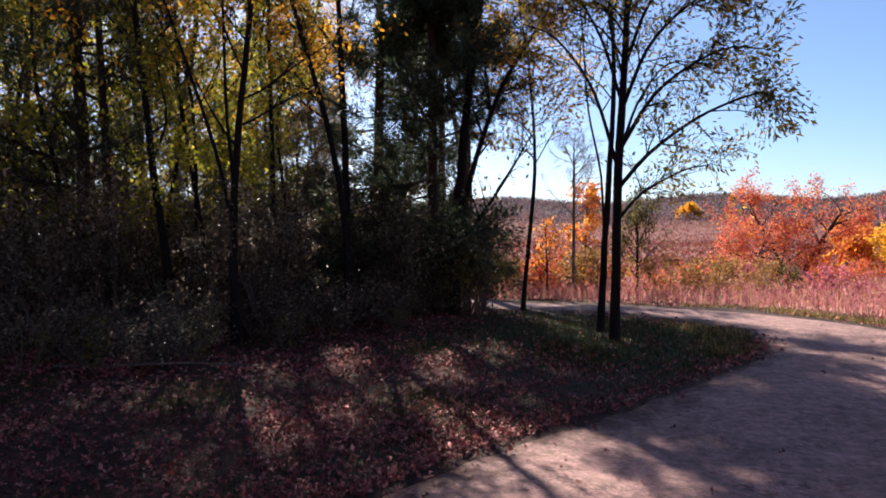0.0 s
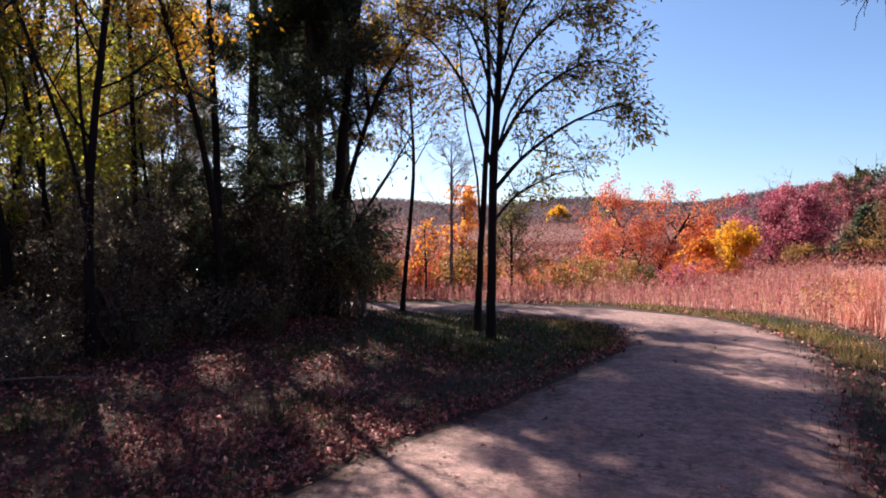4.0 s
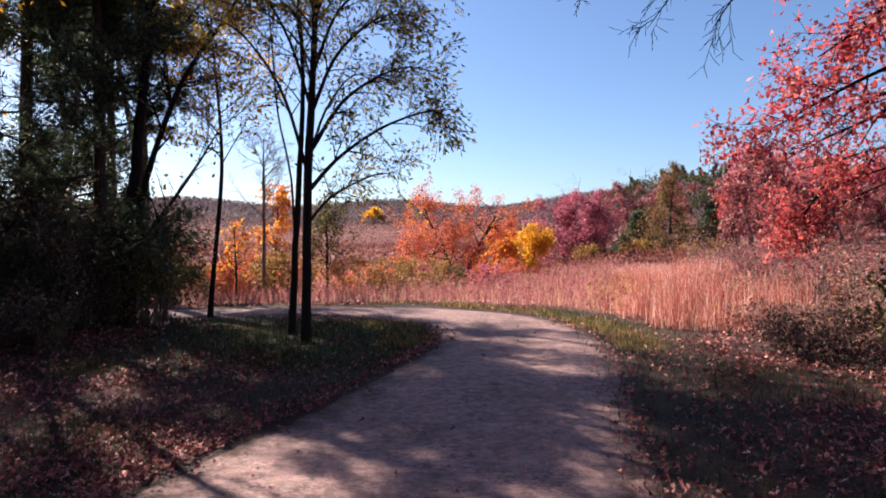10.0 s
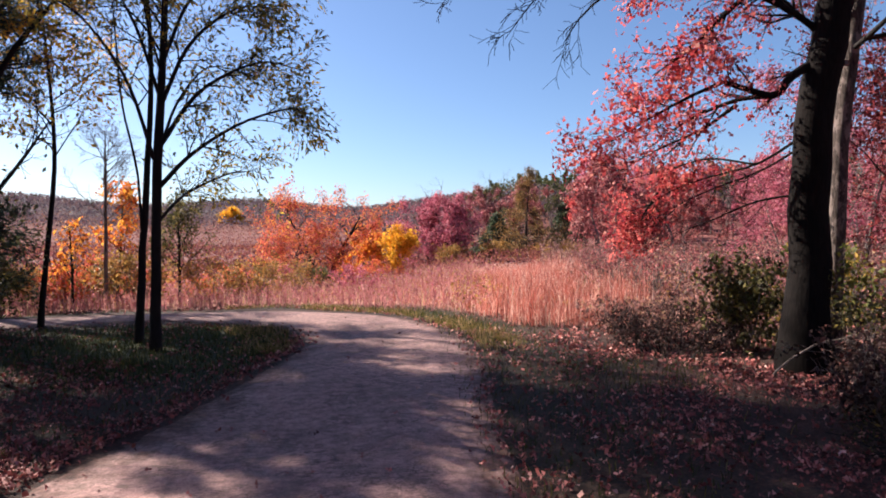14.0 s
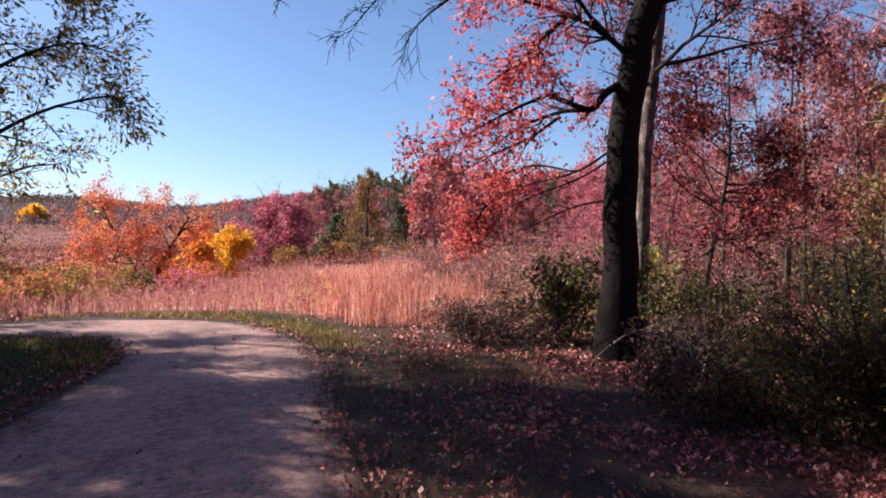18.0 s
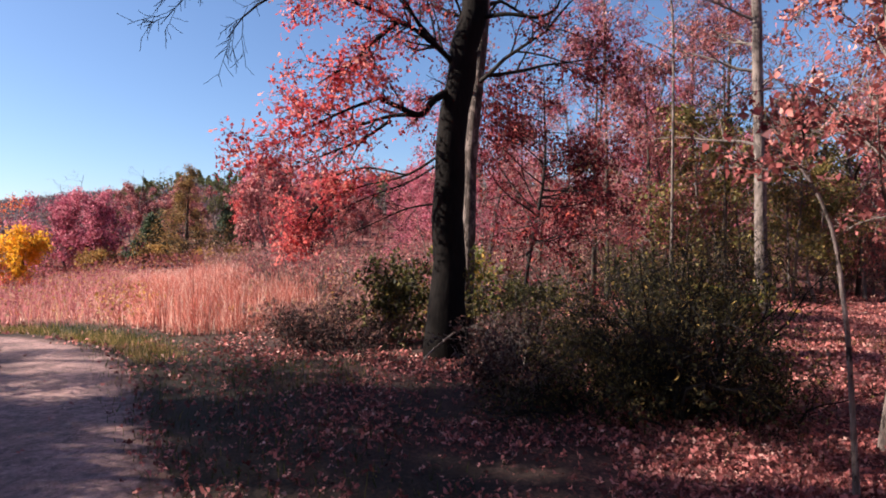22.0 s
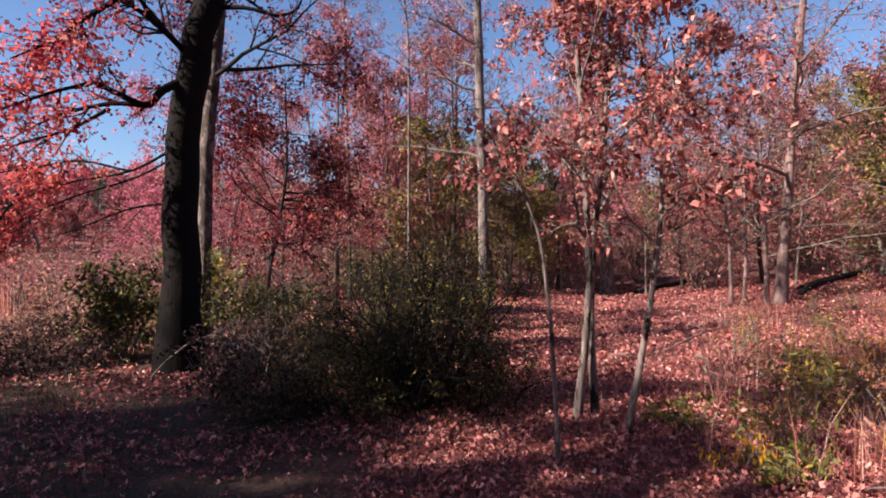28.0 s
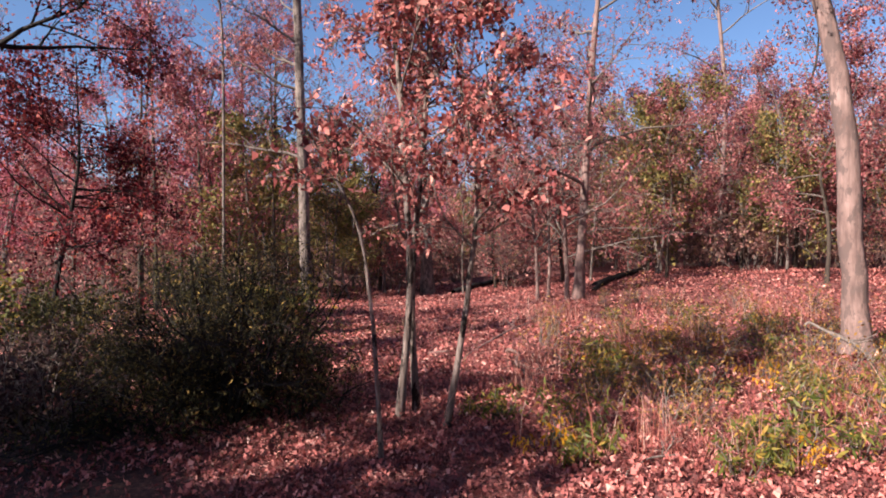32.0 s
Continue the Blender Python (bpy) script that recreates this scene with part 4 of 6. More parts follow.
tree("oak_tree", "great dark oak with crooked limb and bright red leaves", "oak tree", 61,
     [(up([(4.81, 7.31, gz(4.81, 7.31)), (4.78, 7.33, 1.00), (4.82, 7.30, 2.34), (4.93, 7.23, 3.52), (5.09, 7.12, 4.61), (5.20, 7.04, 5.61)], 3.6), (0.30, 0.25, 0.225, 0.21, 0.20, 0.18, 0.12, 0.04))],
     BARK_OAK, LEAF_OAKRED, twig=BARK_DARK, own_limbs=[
         ([(4.81, 7.25, 3.65), (4.52, 7.20, 3.48), (4.29, 7.16, 3.25), (3.97, 7.17, 3.32), (3.66, 7.11, 3.39)], (0.06, 0.05, 0.045, 0.035, 0.026), 5, 0.7),
         ([(3.66, 7.11, 3.39), (3.25, 7.09, 3.21), (2.80, 7.07, 2.97), (2.40, 7.11, 2.74), (2.04, 7.22, 2.63)], (0.024, 0.018, 0.013, 0.009, 0.004), 22, 0.6),
         ([(4.29, 7.16, 3.25), (4.01, 7.49, 3.26), (3.62, 7.91, 3.10), (3.24, 8.40, 2.78)], (0.035, 0.025, 0.018, 0.006), 14, 0.65),
         ([(4.01, 7.49, 3.20), (3.72, 7.8, 2.95), (3.3, 8.1, 2.75), (2.8, 8.3, 2.45)], (0.025, 0.018, 0.012, 0.004), 20, 0.5, "bare"),
         ([(4.94, 7.16, 3.93), (4.59, 7.27, 4.25), (4.18, 7.40, 4.51), (3.64, 7.57, 4.69), (3.20, 7.66, 4.78)], (0.045, 0.036, 0.026, 0.018, 0.006), 26, 0.8),
         ([(4.11, 7.44, 4.52), (3.68, 7.33, 4.15), (3.30, 7.29, 3.79), (2.91, 7.34, 3.51)], (0.03, 0.024, 0.018, 0.006), 24, 0.6),
         ([(4.53, 7.31, 4.29), (4.03, 7.37, 4.93), (3.55, 7.39, 5.12), (3.14, 7.36, 4.95)], (0.028, 0.02, 0.014, 0.005), 20, 0.7),
         ([(4.80, 7.38, 2.82), (4.55, 7.99, 2.54), (4.15, 8.66, 2.41), (3.72, 9.17, 2.16), (3.43, 9.39, 1.73)], (0.02, 0.016, 0.012, 0.008, 0.004), 12, 0.6),
         ([(4.80, 7.38, 2.70), (4.60, 7.99, 2.45), (4.25, 8.66, 2.25), (3.9, 9.17, 2.0), (3.6, 9.39, 1.75)], (0.016, 0.013, 0.010, 0.007, 0.004), 26, 0.6, "bare"),
         ([(4.55, 7.99, 2.54), (4.22, 8.62, 2.69), (3.88, 9.11, 2.60), (3.39, 9.51, 2.48)], (0.015, 0.013, 0.010, 0.004), 16, 0.6),
         ([(3.72, 9.17, 2.25), (3.56, 9.35, 1.90), (3.43, 9.39, 1.55)], (0.02, 0.014, 0.006), 18, 0.5),
         ([(4.76, 7.40, 2.11), (4.45, 7.82, 2.04), (4.05, 8.26, 1.80), (3.76, 8.62, 1.64)], (0.016, 0.013, 0.009, 0.004), 14, 0.5, "bare"),
         ([(5.19, 6.98, 4.66), (5.34, 6.61, 4.62), (5.56, 6.30, 4.53), (5.68, 6.05, 4.60), (5.75, 5.99, 4.91)], (0.035, 0.026, 0.022, 0.016, 0.010), 0, 0.5, "bare"),
         ([(5.13, 7.02, 5.46), (3.97, 6.95, 5.95), (3.00, 6.54, 5.15), (2.35, 6.38, 4.36), (1.79, 6.25, 3.86), (1.55, 6.21, 3.52)], (0.07, 0.05, 0.032, 0.018, 0.010, 0.003), 16, 0.42, "bare"),
         ([(3.26, 6.64, 5.48), (2.02, 6.28, 4.75), (1.53, 6.11, 4.24), (1.17, 6.09, 3.82), (0.94, 6.03, 3.50)], (0.02, 0.015, 0.011, 0.006, 0.003), 20, 0.4, "bare"),
         ([(2.29, 6.40, 5.02), (1.00, 5.92, 4.45), (0.56, 5.87, 4.07), (0.27, 5.79, 3.66)], (0.014, 0.010, 0.006, 0.003), 12, 0.3, "bare")], **{**OAK, "girth": 0.95})
tree("scaly_tree", "straight scaly-barked trunk just behind the oak", "tree", 63,
     [(up([(5.85, 8.35, gz(5.85, 8.35)), (5.88, 8.33, 1.55), (5.94, 8.29, 3.19), (6.05, 8.21, 4.56), (6.12, 8.16, 5.83)], 4.0), (0.15, 0.14, 0.13, 0.12, 0.11, 0.07, 0.02))],
     BARK_SCALY, LEAF_MAROON, twig=BARK_DARK, **{**OAK, "start": 0.34, "length": 2.4, "limbs": 22, "per": 8, "girth": 0.78})
SAPLING = dict(levels=2, kids=(5, 4, 0, 0), length=1.2, lean=58, limbs=16, start=0.3, taper=0.4, lift=(0.02, 0.0, -0.02, 0.0), wander=0.13, leaf=0.095, per=6, jitter=0.06, slim=0.6, curl=0.6, tip=0.003, lobes=True)
tree("oak_sapling", "young oak with dark red leaves in the shade", "sapling", 64,
     [([(7.74, 9.17, gz(7.74, 9.17)), (7.82, 9.10, 1.11), (7.98, 8.97, 2.18), (8.06, 8.89, 3.13), (8.04, 8.91, 4.72)], (0.06, 0.05, 0.04, 0.03, 0.01))],
     BARK_DARK, LEAF_MAROON, **{**SAPLING, "limbs": 32, "length": 2.1, "kids": (6, 5, 0, 0), "lean": 78, "per": 8, "jitter": 0.09, "leaf": 0.095})

# slim trees of the red wood
for k, (pts, r, fol, lab) in enumerate([
        ([(11.97, 9.04, gz(11.97, 9.04)), (11.98, 9.02, 3.17), (11.99, 9.02, 6.19), (11.90, 9.13, 7.72)], 0.05, LEAF_RUSSET, "tall thin bare tree with pale trunk"),
        ([(12.19, 11.12, gz(12.19, 11.12)), (12.18, 11.13, 3.38), (12.14, 11.18, 6.81)], 0.06, LEAF_RUSSET, "thin tree with dark seed heads and russet leaves"),
        ([(12.70, 12.04, gz(12.70, 12.04)), (12.74, 12.00, 3.04), (12.83, 11.90, 5.46)], 0.06, LEAF_CRIMSON, "thin trunk with crimson leaves in the wood"),
        ([(14.29, 9.21, gz(14.29, 9.21)), (14.28, 9.22, 2.91), (14.27, 9.25, 4.99)], 0.045, LEAF_RUSSET, "slender pale trunk in the red wood"),
        ([(16.28, 11.62, gz(16.28, 11.62)), (16.29, 11.60, 3.67), (16.30, 11.59, 6.16)], 0.07, LEAF_RUSSET, "slender tree among red leaves"),
        ([(15.92, 10.37, gz(15.92, 10.37)), (15.98, 10.27, 3.79), (16.01, 10.24, 6.34)], 0.08, LEAF_RUSSET, "slender dark trunk among red leaves")]):
    pts = up(pts, 2.0)
    tree("slim_tree", lab, "tree", 70 + k, [(pts, np.linspace(r, 0.012, len(pts)))], BARK_GREY if k == 0 else BARK_PINE, fol, group="slim trees of the red wood",
         **{**SAPLING, "limbs": 24, "length": 1.5, "start": 0.35, "per": (1, 4, 6, 5, 6, 5)[k], "leaf": 0.085, "kids": (4, 4, 0, 0)})
tree("grey_tree", "straight pale grey trunk with a patchy bark", "tree", 80,
     [(up([(12.73, 7.35, gz(12.73, 7.35)), (12.70, 7.40, 1.88), (12.69, 7.42, 3.65), (12.66, 7.47, 5.88), (12.64, 7.51, 7.53)], 4.0), (0.18, 0.16, 0.15, 0.13, 0.12, 0.07, 0.02))],
     BARK_GREY, LEAF_PALE, twig=BARK_TWIG, **{**OAK, "limbs": 20, "start": 0.32, "length": 2.4, "per": 8, "leaf": 0.08})
NEAR = dict(SAPLING, kids=(7, 6, 0, 0), tip=0.0036, leaf=0.08, curl=1.0, slim=0.4, droop=0.6, bunch=3, per=2, length=1.5, start=0.36, limbs=16, jitter=0.05)
tree("sapling", "thin leaning bare sapling stem over fallen leaves", "sapling", 81,
     [([(4.26, 1.85, gz(4.26, 1.85)), (4.24, 1.89, 0.81), (4.22, 1.94, 1.38), (4.18, 2.01, 1.78), (4.10, 2.17, 2.13), (4.02, 2.31, 2.42)], (0.024, 0.021, 0.018, 0.015, 0.011, 0.006))], BARK_YOUNG, LEAF_PALE, **{**NEAR, "length": 0.6, "limbs": 6, "start": 0.6, "per": 0.4})
tree("oak_sapling", "two-stemmed young oak with curled dry pink leaves", "sapling", 82,
     [(up([(5.38, 2.16, gz(5.38, 2.16)), (5.41, 2.08, 0.82), (5.42, 2.06, 1.48), (5.41, 2.09, 2.09), (5.40, 2.12, 2.86), (5.37, 2.20, 3.67)], 1.6), (0.05, 0.044, 0.04, 0.036, 0.033, 0.03, 0.022, 0.01)),
      (up([(5.53, 2.04, gz(5.53, 2.04)), (5.52, 2.08, 0.81), (5.53, 2.06, 1.58), (5.56, 1.98, 2.35), (5.58, 1.92, 3.27), (5.59, 1.89, 3.98)], 1.3), (0.045, 0.04, 0.037, 0.034, 0.032, 0.028, 0.02, 0.01))],
     BARK_YOUNG, LEAF_PALE, twig=BARK_TWIG, **{**NEAR, "limbs": 19, "start": 0.3, "per": 1.3})
tree("oak_sapling", "leaning young oak with curled dry leaves", "sapling", 83,
     [(up([(5.19, 1.65, gz(5.19, 1.65)), (5.23, 1.54, 0.60), (5.26, 1.44, 1.30), (5.27, 1.39, 1.77), (5.27, 1.38, 2.18), (5.28, 1.53, 2.99)], 0.8), (0.042, 0.038, 0.032, 0.026, 0.02, 0.014, 0.01, 0.005))],
     BARK_YOUNG, LEAF_PALE, twig=BARK_TWIG, **{**NEAR, "limbs": 16, "start": 0.34, "length": 1.1, "per": 1.2})
tree("clump_tree", "many-stemmed pale tree on the sunlit leaves", "tree", 84,
     [(up([(14.93, 1.48, gz(14.93, 1.48)), (14.93, 1.40, 1.55), (14.94, 1.30, 3.08), (14.95, 1.18, 5.18), (14.96, 1.04, 6.79)], 2.5), (0.17, 0.14, 0.12, 0.10, 0.08, 0.05, 0.02)),
      (up([(15.00, 1.73, gz(15.00, 1.73)), (15.00, 1.75, 1.18), (14.99, 1.81, 2.39)], 1.8), (0.075, 0.065, 0.05, 0.035, 0.015)),
      (up([(15.44, 2.25, gz(15.44, 2.25)), (15.44, 2.21, 1.17), (15.44, 2.23, 2.43)], 1.8), (0.05, 0.045, 0.04, 0.03, 0.012)),
      (up([(15.30, 2.49, gz(15.30, 2.49)), (15.30, 2.51, 1.17), (15.28, 2.60, 2.31)], 1.8), (0.055, 0.05, 0.045, 0.03, 0.012))],
     BARK_PALE, LEAF_RUSSET, twig=BARK_TWIG, **{**OAK, "limbs": 16, "start": 0.24, "length": 2.8, "per": 5, "leaf": 0.09})
tree("broad_tree", "broad grey trunk deeper in the wood", "tree", 85,
     [(up([(17.66, 6.14, gz(17.66, 6.14)), (17.64, 6.20, 2.04), (17.61, 6.29, 4.48), (17.60, 6.31, 6.92)], 3.0), (0.25, 0.2, 0.18, 0.15, 0.08, 0.02))],
     BARK_GREY, LEAF_RUSSET, twig=BARK_TWIG, **{**OAK, "limbs": 18, "start": 0.36, "length": 2.8, "per": 9, "leaf": 0.085})
tree("slim_tree", "pale slim trunk at the back of the sunlit clearing", "tree", 86,
     [(up([(25.86, -2.71, gz(25.86, -2.71)), (25.85, -2.82, 3.67), (25.83, -2.94, 6.85), (25.86, -2.67, 10.72)], 3.0), (0.14, 0.12, 0.10, 0.08, 0.05, 0.02))],
     BARK_PALE, LEAF_RUSSET, twig=BARK_TWIG, **{**OAK, "limbs": 20, "start": 0.3, "length": 2.8, "per": 10, "leaf": 0.09})
tree("smooth_tree", "smooth pinkish-grey leaning trunk with a branch collar", "tree", 87,
     [(up([(9.53, -2.67, gz(9.53, -2.67)), (9.54, -2.64, 0.89), (9.55, -2.60, 2.01), (9.57, -2.54, 3.03), (9.60, -2.41, 4.13), (9.65, -2.19, 5.16)], 3.5), (0.23, 0.20, 0.19, 0.175, 0.155, 0.14, 0.09, 0.03))],
     BARK_PALE, LEAF_RUSSET, twig=BARK_TWIG, **{**OAK, "limbs": 16, "start": 0.74, "length": 2.6, "per": 9, "leaf": 0.08})


# ---- repeated trees of the woods ----
def copies(proto, spots, seed, lo=0.8, hi=1.25):
    rng = np.random.default_rng(seed)
    for k, (x, y) in enumerate(spots):
        s = rng.uniform(lo, hi)
        m = Matrix.LocRotScale((x, y, gz(x, y) - 0.05), Euler((rng.normal() * 0.03, rng.normal() * 0.03, rng.uniform(0, 6.28))), (s, s, s * rng.uniform(0.9, 1.15)))
        if k == 0:
            proto.matrix_basis = m
        else:
            c = copy_thing(proto, m)
            c.matrix_basis = m


def scatter(seed, count, turn, reach, gap=1.4):
    """Places in a sector of the land beside the road, at least gap metres apart."""
    rng = np.random.default_rng(seed)
    got = []
    for _ in range(count * 30):
        if len(got) >= count:
            break
        a, r = radians(rng.uniform(*turn)), math.sqrt(rng.uniform(reach[0] ** 2, reach[1] ** 2))
        x, y = r * math.sin(a), r * math.cos(a)
        if all(math.hypot(x - p, y - q) > gap for p, q in got) and off_road(x, y) > 0.5:
            got.append((x, y))
    return got


def proto_tree(name, label, category, seed, height, r, bark, foliage, group, **changes):
    rng = np.random.default_rng(seed)
    pts = [(rng.normal() * 0.12 * k, rng.normal() * 0.12 * k, height * k / 4) for k in range(5)]
    return tree(name, label, category, seed, [(pts, np.linspace(r, 0.015, 5))], bark, foliage, group=group, twig=BARK_TWIG, apart=False, **changes)


WOOD = {**OAK, "lobes": False, "limbs": 16, "start": 0.22, "length": 2.3, "per": 14, "leaf": 0.088, "kids": (5, 4, 0, 0), "stop": 1.0, "taper": 0.6, "jitter": 0.14, "tip": 0.006, "sides": 5}
copies(proto_tree("red_tree", "slim russet-leaved tree of the red wood", "tree", 101, 7.0, 0.08, BARK_PINE, LEAF_RUSSET, "trees of the red wood", **WOOD), [*scatter(201, 26, (38, 112), (19, 46), 2.2), *scatter(251, 5, (36, 62), (16, 22), 1.8), *scatter(231, 9, (86, 114), (13, 30), 2.6), *scatter(241, 8, (92, 116), (19, 32), 2.4)], 301, 0.7, 1.15)
copies(proto_tree("drab_tree", "slender drab red-brown tree of the red wood", "tree", 120, 6.0, 0.06, BARK_TWIG, LEAF_DRAB, "drab trees of the red wood", **{**WOOD, "limbs": 22, "per": 6, "leaf": 0.07, "start": 0.12, "kids": (6, 5, 0, 0), "tip": 0.004, "length": 2.0}), scatter(220, 22, (40, 116), (19, 34), 1.9), 320, 0.5, 1.0)
copies(proto_tree("pink_sapling", "low spreading sapling with pale pink leaves", "sapling", 121, 3.6, 0.04, BARK_GREY, LEAF_PALE, "saplings at the back of the clearing", **{**WOOD, "limbs": 20, "per": 6, "leaf": 0.085, "start": 0.15, "kids": (5, 4, 0, 0), "tip": 0.004, "length": 1.7, "lean": 75}), scatter(221, 13, (66, 116), (18, 27), 1.9), 321, 0.6, 1.1)
copies(proto_tree("red_tree", "slim crimson-leaved tree of the red wood", "tree", 102, 6.5, 0.08, BARK_TWIG, LEAF_CRIMSON, "trees of the red wood", **WOOD), [*scatter(202, 24, (30, 72), (20, 46), 2.2), *scatter(253, 4, (34, 60), (17, 23), 1.8)], 302, 0.6, 1.0)
copies(proto_tree("thin_tree", "thin half-bare tree of the red wood", "tree", 103, 8.5, 0.06, BARK_GREY, LEAF_PALE, "trees of the red wood", **{**WOOD, "per": 2, "start": 0.3, "plain": False, "kids": (4, 3, 0, 0)}), scatter(203, 70, (36, 114), (17, 42), 1.4), 303, 0.6, 1.05)
copies(proto_tree("pine_tree", "dark pine at the back of the red wood", "pine tree", 104, 9.0, 0.14, BARK_PINE, LEAF_PINE, "pines of the red wood", **{**PINE, "leaf": 0.36, "per": 12, "kids": (7, 0, 0, 0), "slim": 0.28, "length": 2.4, "limbs": 34, "sides": 5, "plain": True}), scatter(204, 8, (58, 115), (36, 55), 4), 304)
copies(proto_tree("olive_tree", "yellow-olive young tree of the red wood", "tree", 105, 4.5, 0.06, BARK_TWIG, LEAF_OLIVE, "olive trees of the red wood", **{**WOOD, "length": 1.7, "start": 0.12}), [*scatter(205, 18, (44, 92), (18, 36), 2), *scatter(255, 3, (54, 66), (16, 20), 1.8), *scatter(235, 12, (90, 112), (19, 32), 2)], 305)
# The first three pines are unseen, added to shade the floor on the left.
copies(proto_tree("pine_tree", "dark pine deep in the shady wood, some unseen to add shade", "pine tree", 106, 12.0, 0.15, BARK_PINE, LEAF_PINE, "pines of the shady wood", **{**PINE, "leaf": 0.24, "per": 26, "kids": (9, 0, 0, 0), "slim": 0.2, "length": 2.3, "start": 0.12, "limbs": 40, "sides": 5, "plain": True}), [(-14.6, 3.0), (-13.6, 0.6), (-12.6, -2.0), (-14.9, 5.2), (-16.0, 12.8), (-17.0, 15.2), (-16.4, 18.6)], 306)
# Added shade casters: their crowns stand too high to be seen.
copies(proto_tree("tall_pine", "tall pine added to cast shade, with bare trunk and high dark crown", "pine tree", 116, 14.5, 0.16, BARK_PINE, LEAF_PINE, "pines of the shady wood", **{**PINE, "leaf": 0.22, "per": 11, "kids": (8, 0, 0, 0), "slim": 0.18, "length": 2.3, "start": 0.56, "taper": 0.5, "limbs": 30, "sides": 5, "plain": True}),
       [(-14.8, 7.4), (-13.2, 18.4), (-16.4, 9.6), (-15.6, 18.2)], 316, 0.9, 1.1)
copies(proto_tree("slim_tree", "slim lime-leaved tree deep in the shady wood", "tree", 107, 8.5, 0.07, BARK_DARK, LEAF_LIME, "slim trees of the shady wood", **{**WOOD, "per": 13, "leaf": 0.09, "start": 0.15}), scatter(207, 15, (-76, -50), (11.5, 22), 1.6), 307)
copies(proto_tree("slim_tree", "slim yellow-leaved tree deep in the shady wood", "tree", 108, 10.0, 0.07, BARK_DARK, LEAF_YELLOW, "slim trees of the shady wood", **{**WOOD, "per": 5, "leaf": 0.095, "start": 0.35}), scatter(208, 8, (-78, -48), (13, 24), 2.0), 308)
copies(proto_tree("young_pine", "young dense dark pine in the wood's depth", "pine tree", 109, 4.6, 0.07, BARK_PINE, LEAF_PINE, "young pines of the shady wood", **{**PINE, "leaf": 0.2, "per": 26, "kids": (9, 0, 0, 0), "slim": 0.2, "length": 1.7, "start": 0.05, "limbs": 30, "sides": 5, "plain": True, "taper": 0.85}),
       [(-10.2, 12.8), (-12.8, 12.6), (-14.4, 9.0), (-14.0, 12.6), (-15.8, 10.6), (-16.4, 8.0), (-10.6, 14.6), (-11.6, 13.4), (-13.0, 14.4), (-15.4, 14.0), (-13.6, 11.6), (-14.8, 6.0), (-14.0, 4.4)], 309, 0.6, 1.0)
copies(proto_tree("thicket_tree", "slender olive-brown tree crowding the shady wood", "tree", 118, 8.5, 0.06, BARK_DARK, LEAF_HAZE, "thicket of the shady wood", **{**WOOD, "limbs": 24, "per": 12, "leaf": 0.075, "start": 0.1, "kids": (6, 5, 0, 0), "length": 2.0, "taper": 0.4, "lift": (0.06, 0.03, 0, 0)}), scatter(218, 9, (-84, -47), (17, 26), 2.2), 318, 0.75, 1.1)
copies(proto_tree("thicket_tree", "half-bare twiggy tree crowding the shady wood", "tree", 119, 7.0, 0.05, BARK_TWIG, LEAF_BRUSH, "thicket of the shady wood", **{**WOOD, "limbs": 26, "per": 4, "leaf": 0.06, "start": 0.1, "kids": (6, 5, 0, 0), "length": 1.8, "taper": 0.4, "lift": (0.06, 0.03, 0, 0)}), scatter(219, 16, (-84, -46), (13, 22), 1.8), 319, 0.7, 1.0)
# unseen oaks added behind the eye to hold back skylight from the foreground
copies(proto_tree("oak_tree", "unseen broad oak added behind the camera to block skylight", "oak tree", 110, 12.0, 0.24, BARK_DARK, LEAF_RUSSET, "oaks beyond the road", **{**WOOD, "limbs": 24, "length": 3.6, "start": 0.16, "per": 18, "leaf": 0.24, "plain": True}),
       [(1.8, -4.6), (6.2, -6.8), (-2.2, -6.0), (3.6, -7.4), (-6.6, -3.6), (0.2, -9.0), (-6.8, -6.4), (3.4, -10.5), (-3.0, -13.0), (11.5, -7.5), (-9.5, -11.0), (8.0, -13.0)], 310)
# hillside trees
HILL = {**ORCHARD, "length": 2.6, "limbs": 14, "start": 0.25, "per": 12, "leaf": 0.24, "kids": (5, 4, 0, 0), "jitter": 0.25, "plain": True, "sides": 5}
copies(proto_tree("red_tree", "dull red tree on the far hillside", "tree", 111, 7.5, 0.16, BARK_TWIG, LEAF_RUSSET, "hillside trees", **HILL), [*scatter(211, 34, (4, 36), (62, 110), 3.5), *scatter(261, 18, (17, 38), (38, 64), 3.0)], 311, 0.55, 0.85)
copies(proto_tree("olive_tree", "round dull green tree on the far hillside", "tree", 115, 8.5, 0.18, BARK_TWIG, FARPINE, "hillside trees", **{**HILL, "per": 12}), scatter(215, 40, (0, 40), (85, 150), 4.5), 315, 0.6, 0.95)
copies(proto_tree("pine_tree", "green pine on the far hillside", "pine tree", 112, 10.0, 0.18, BARK_PINE, FARPINE, "hillside pines", **{**CONIFER, "leaf": 0.34, "per": 12, "length": 2.4, "limbs": 34, "kids": (8, 0, 0, 0), "sides": 5, "plain": True}), [*scatter(212, 44, (3, 34), (100, 150), 4)], 312, 0.6, 1.0)
copies(proto_tree("small_pine", "small dark pine behind the bright meadow trees", "pine tree", 117, 4.4, 0.1, BARK_PINE, LEAF_PINE, "small pines behind the meadow", **{**CONIFER, "leaf": 0.24, "per": 12, "length": 1.9, "limbs": 34, "kids": (8, 0, 0, 0), "sides": 5, "plain": True}), scatter(233, 4, (3, 17), (56, 68), 3), 317)
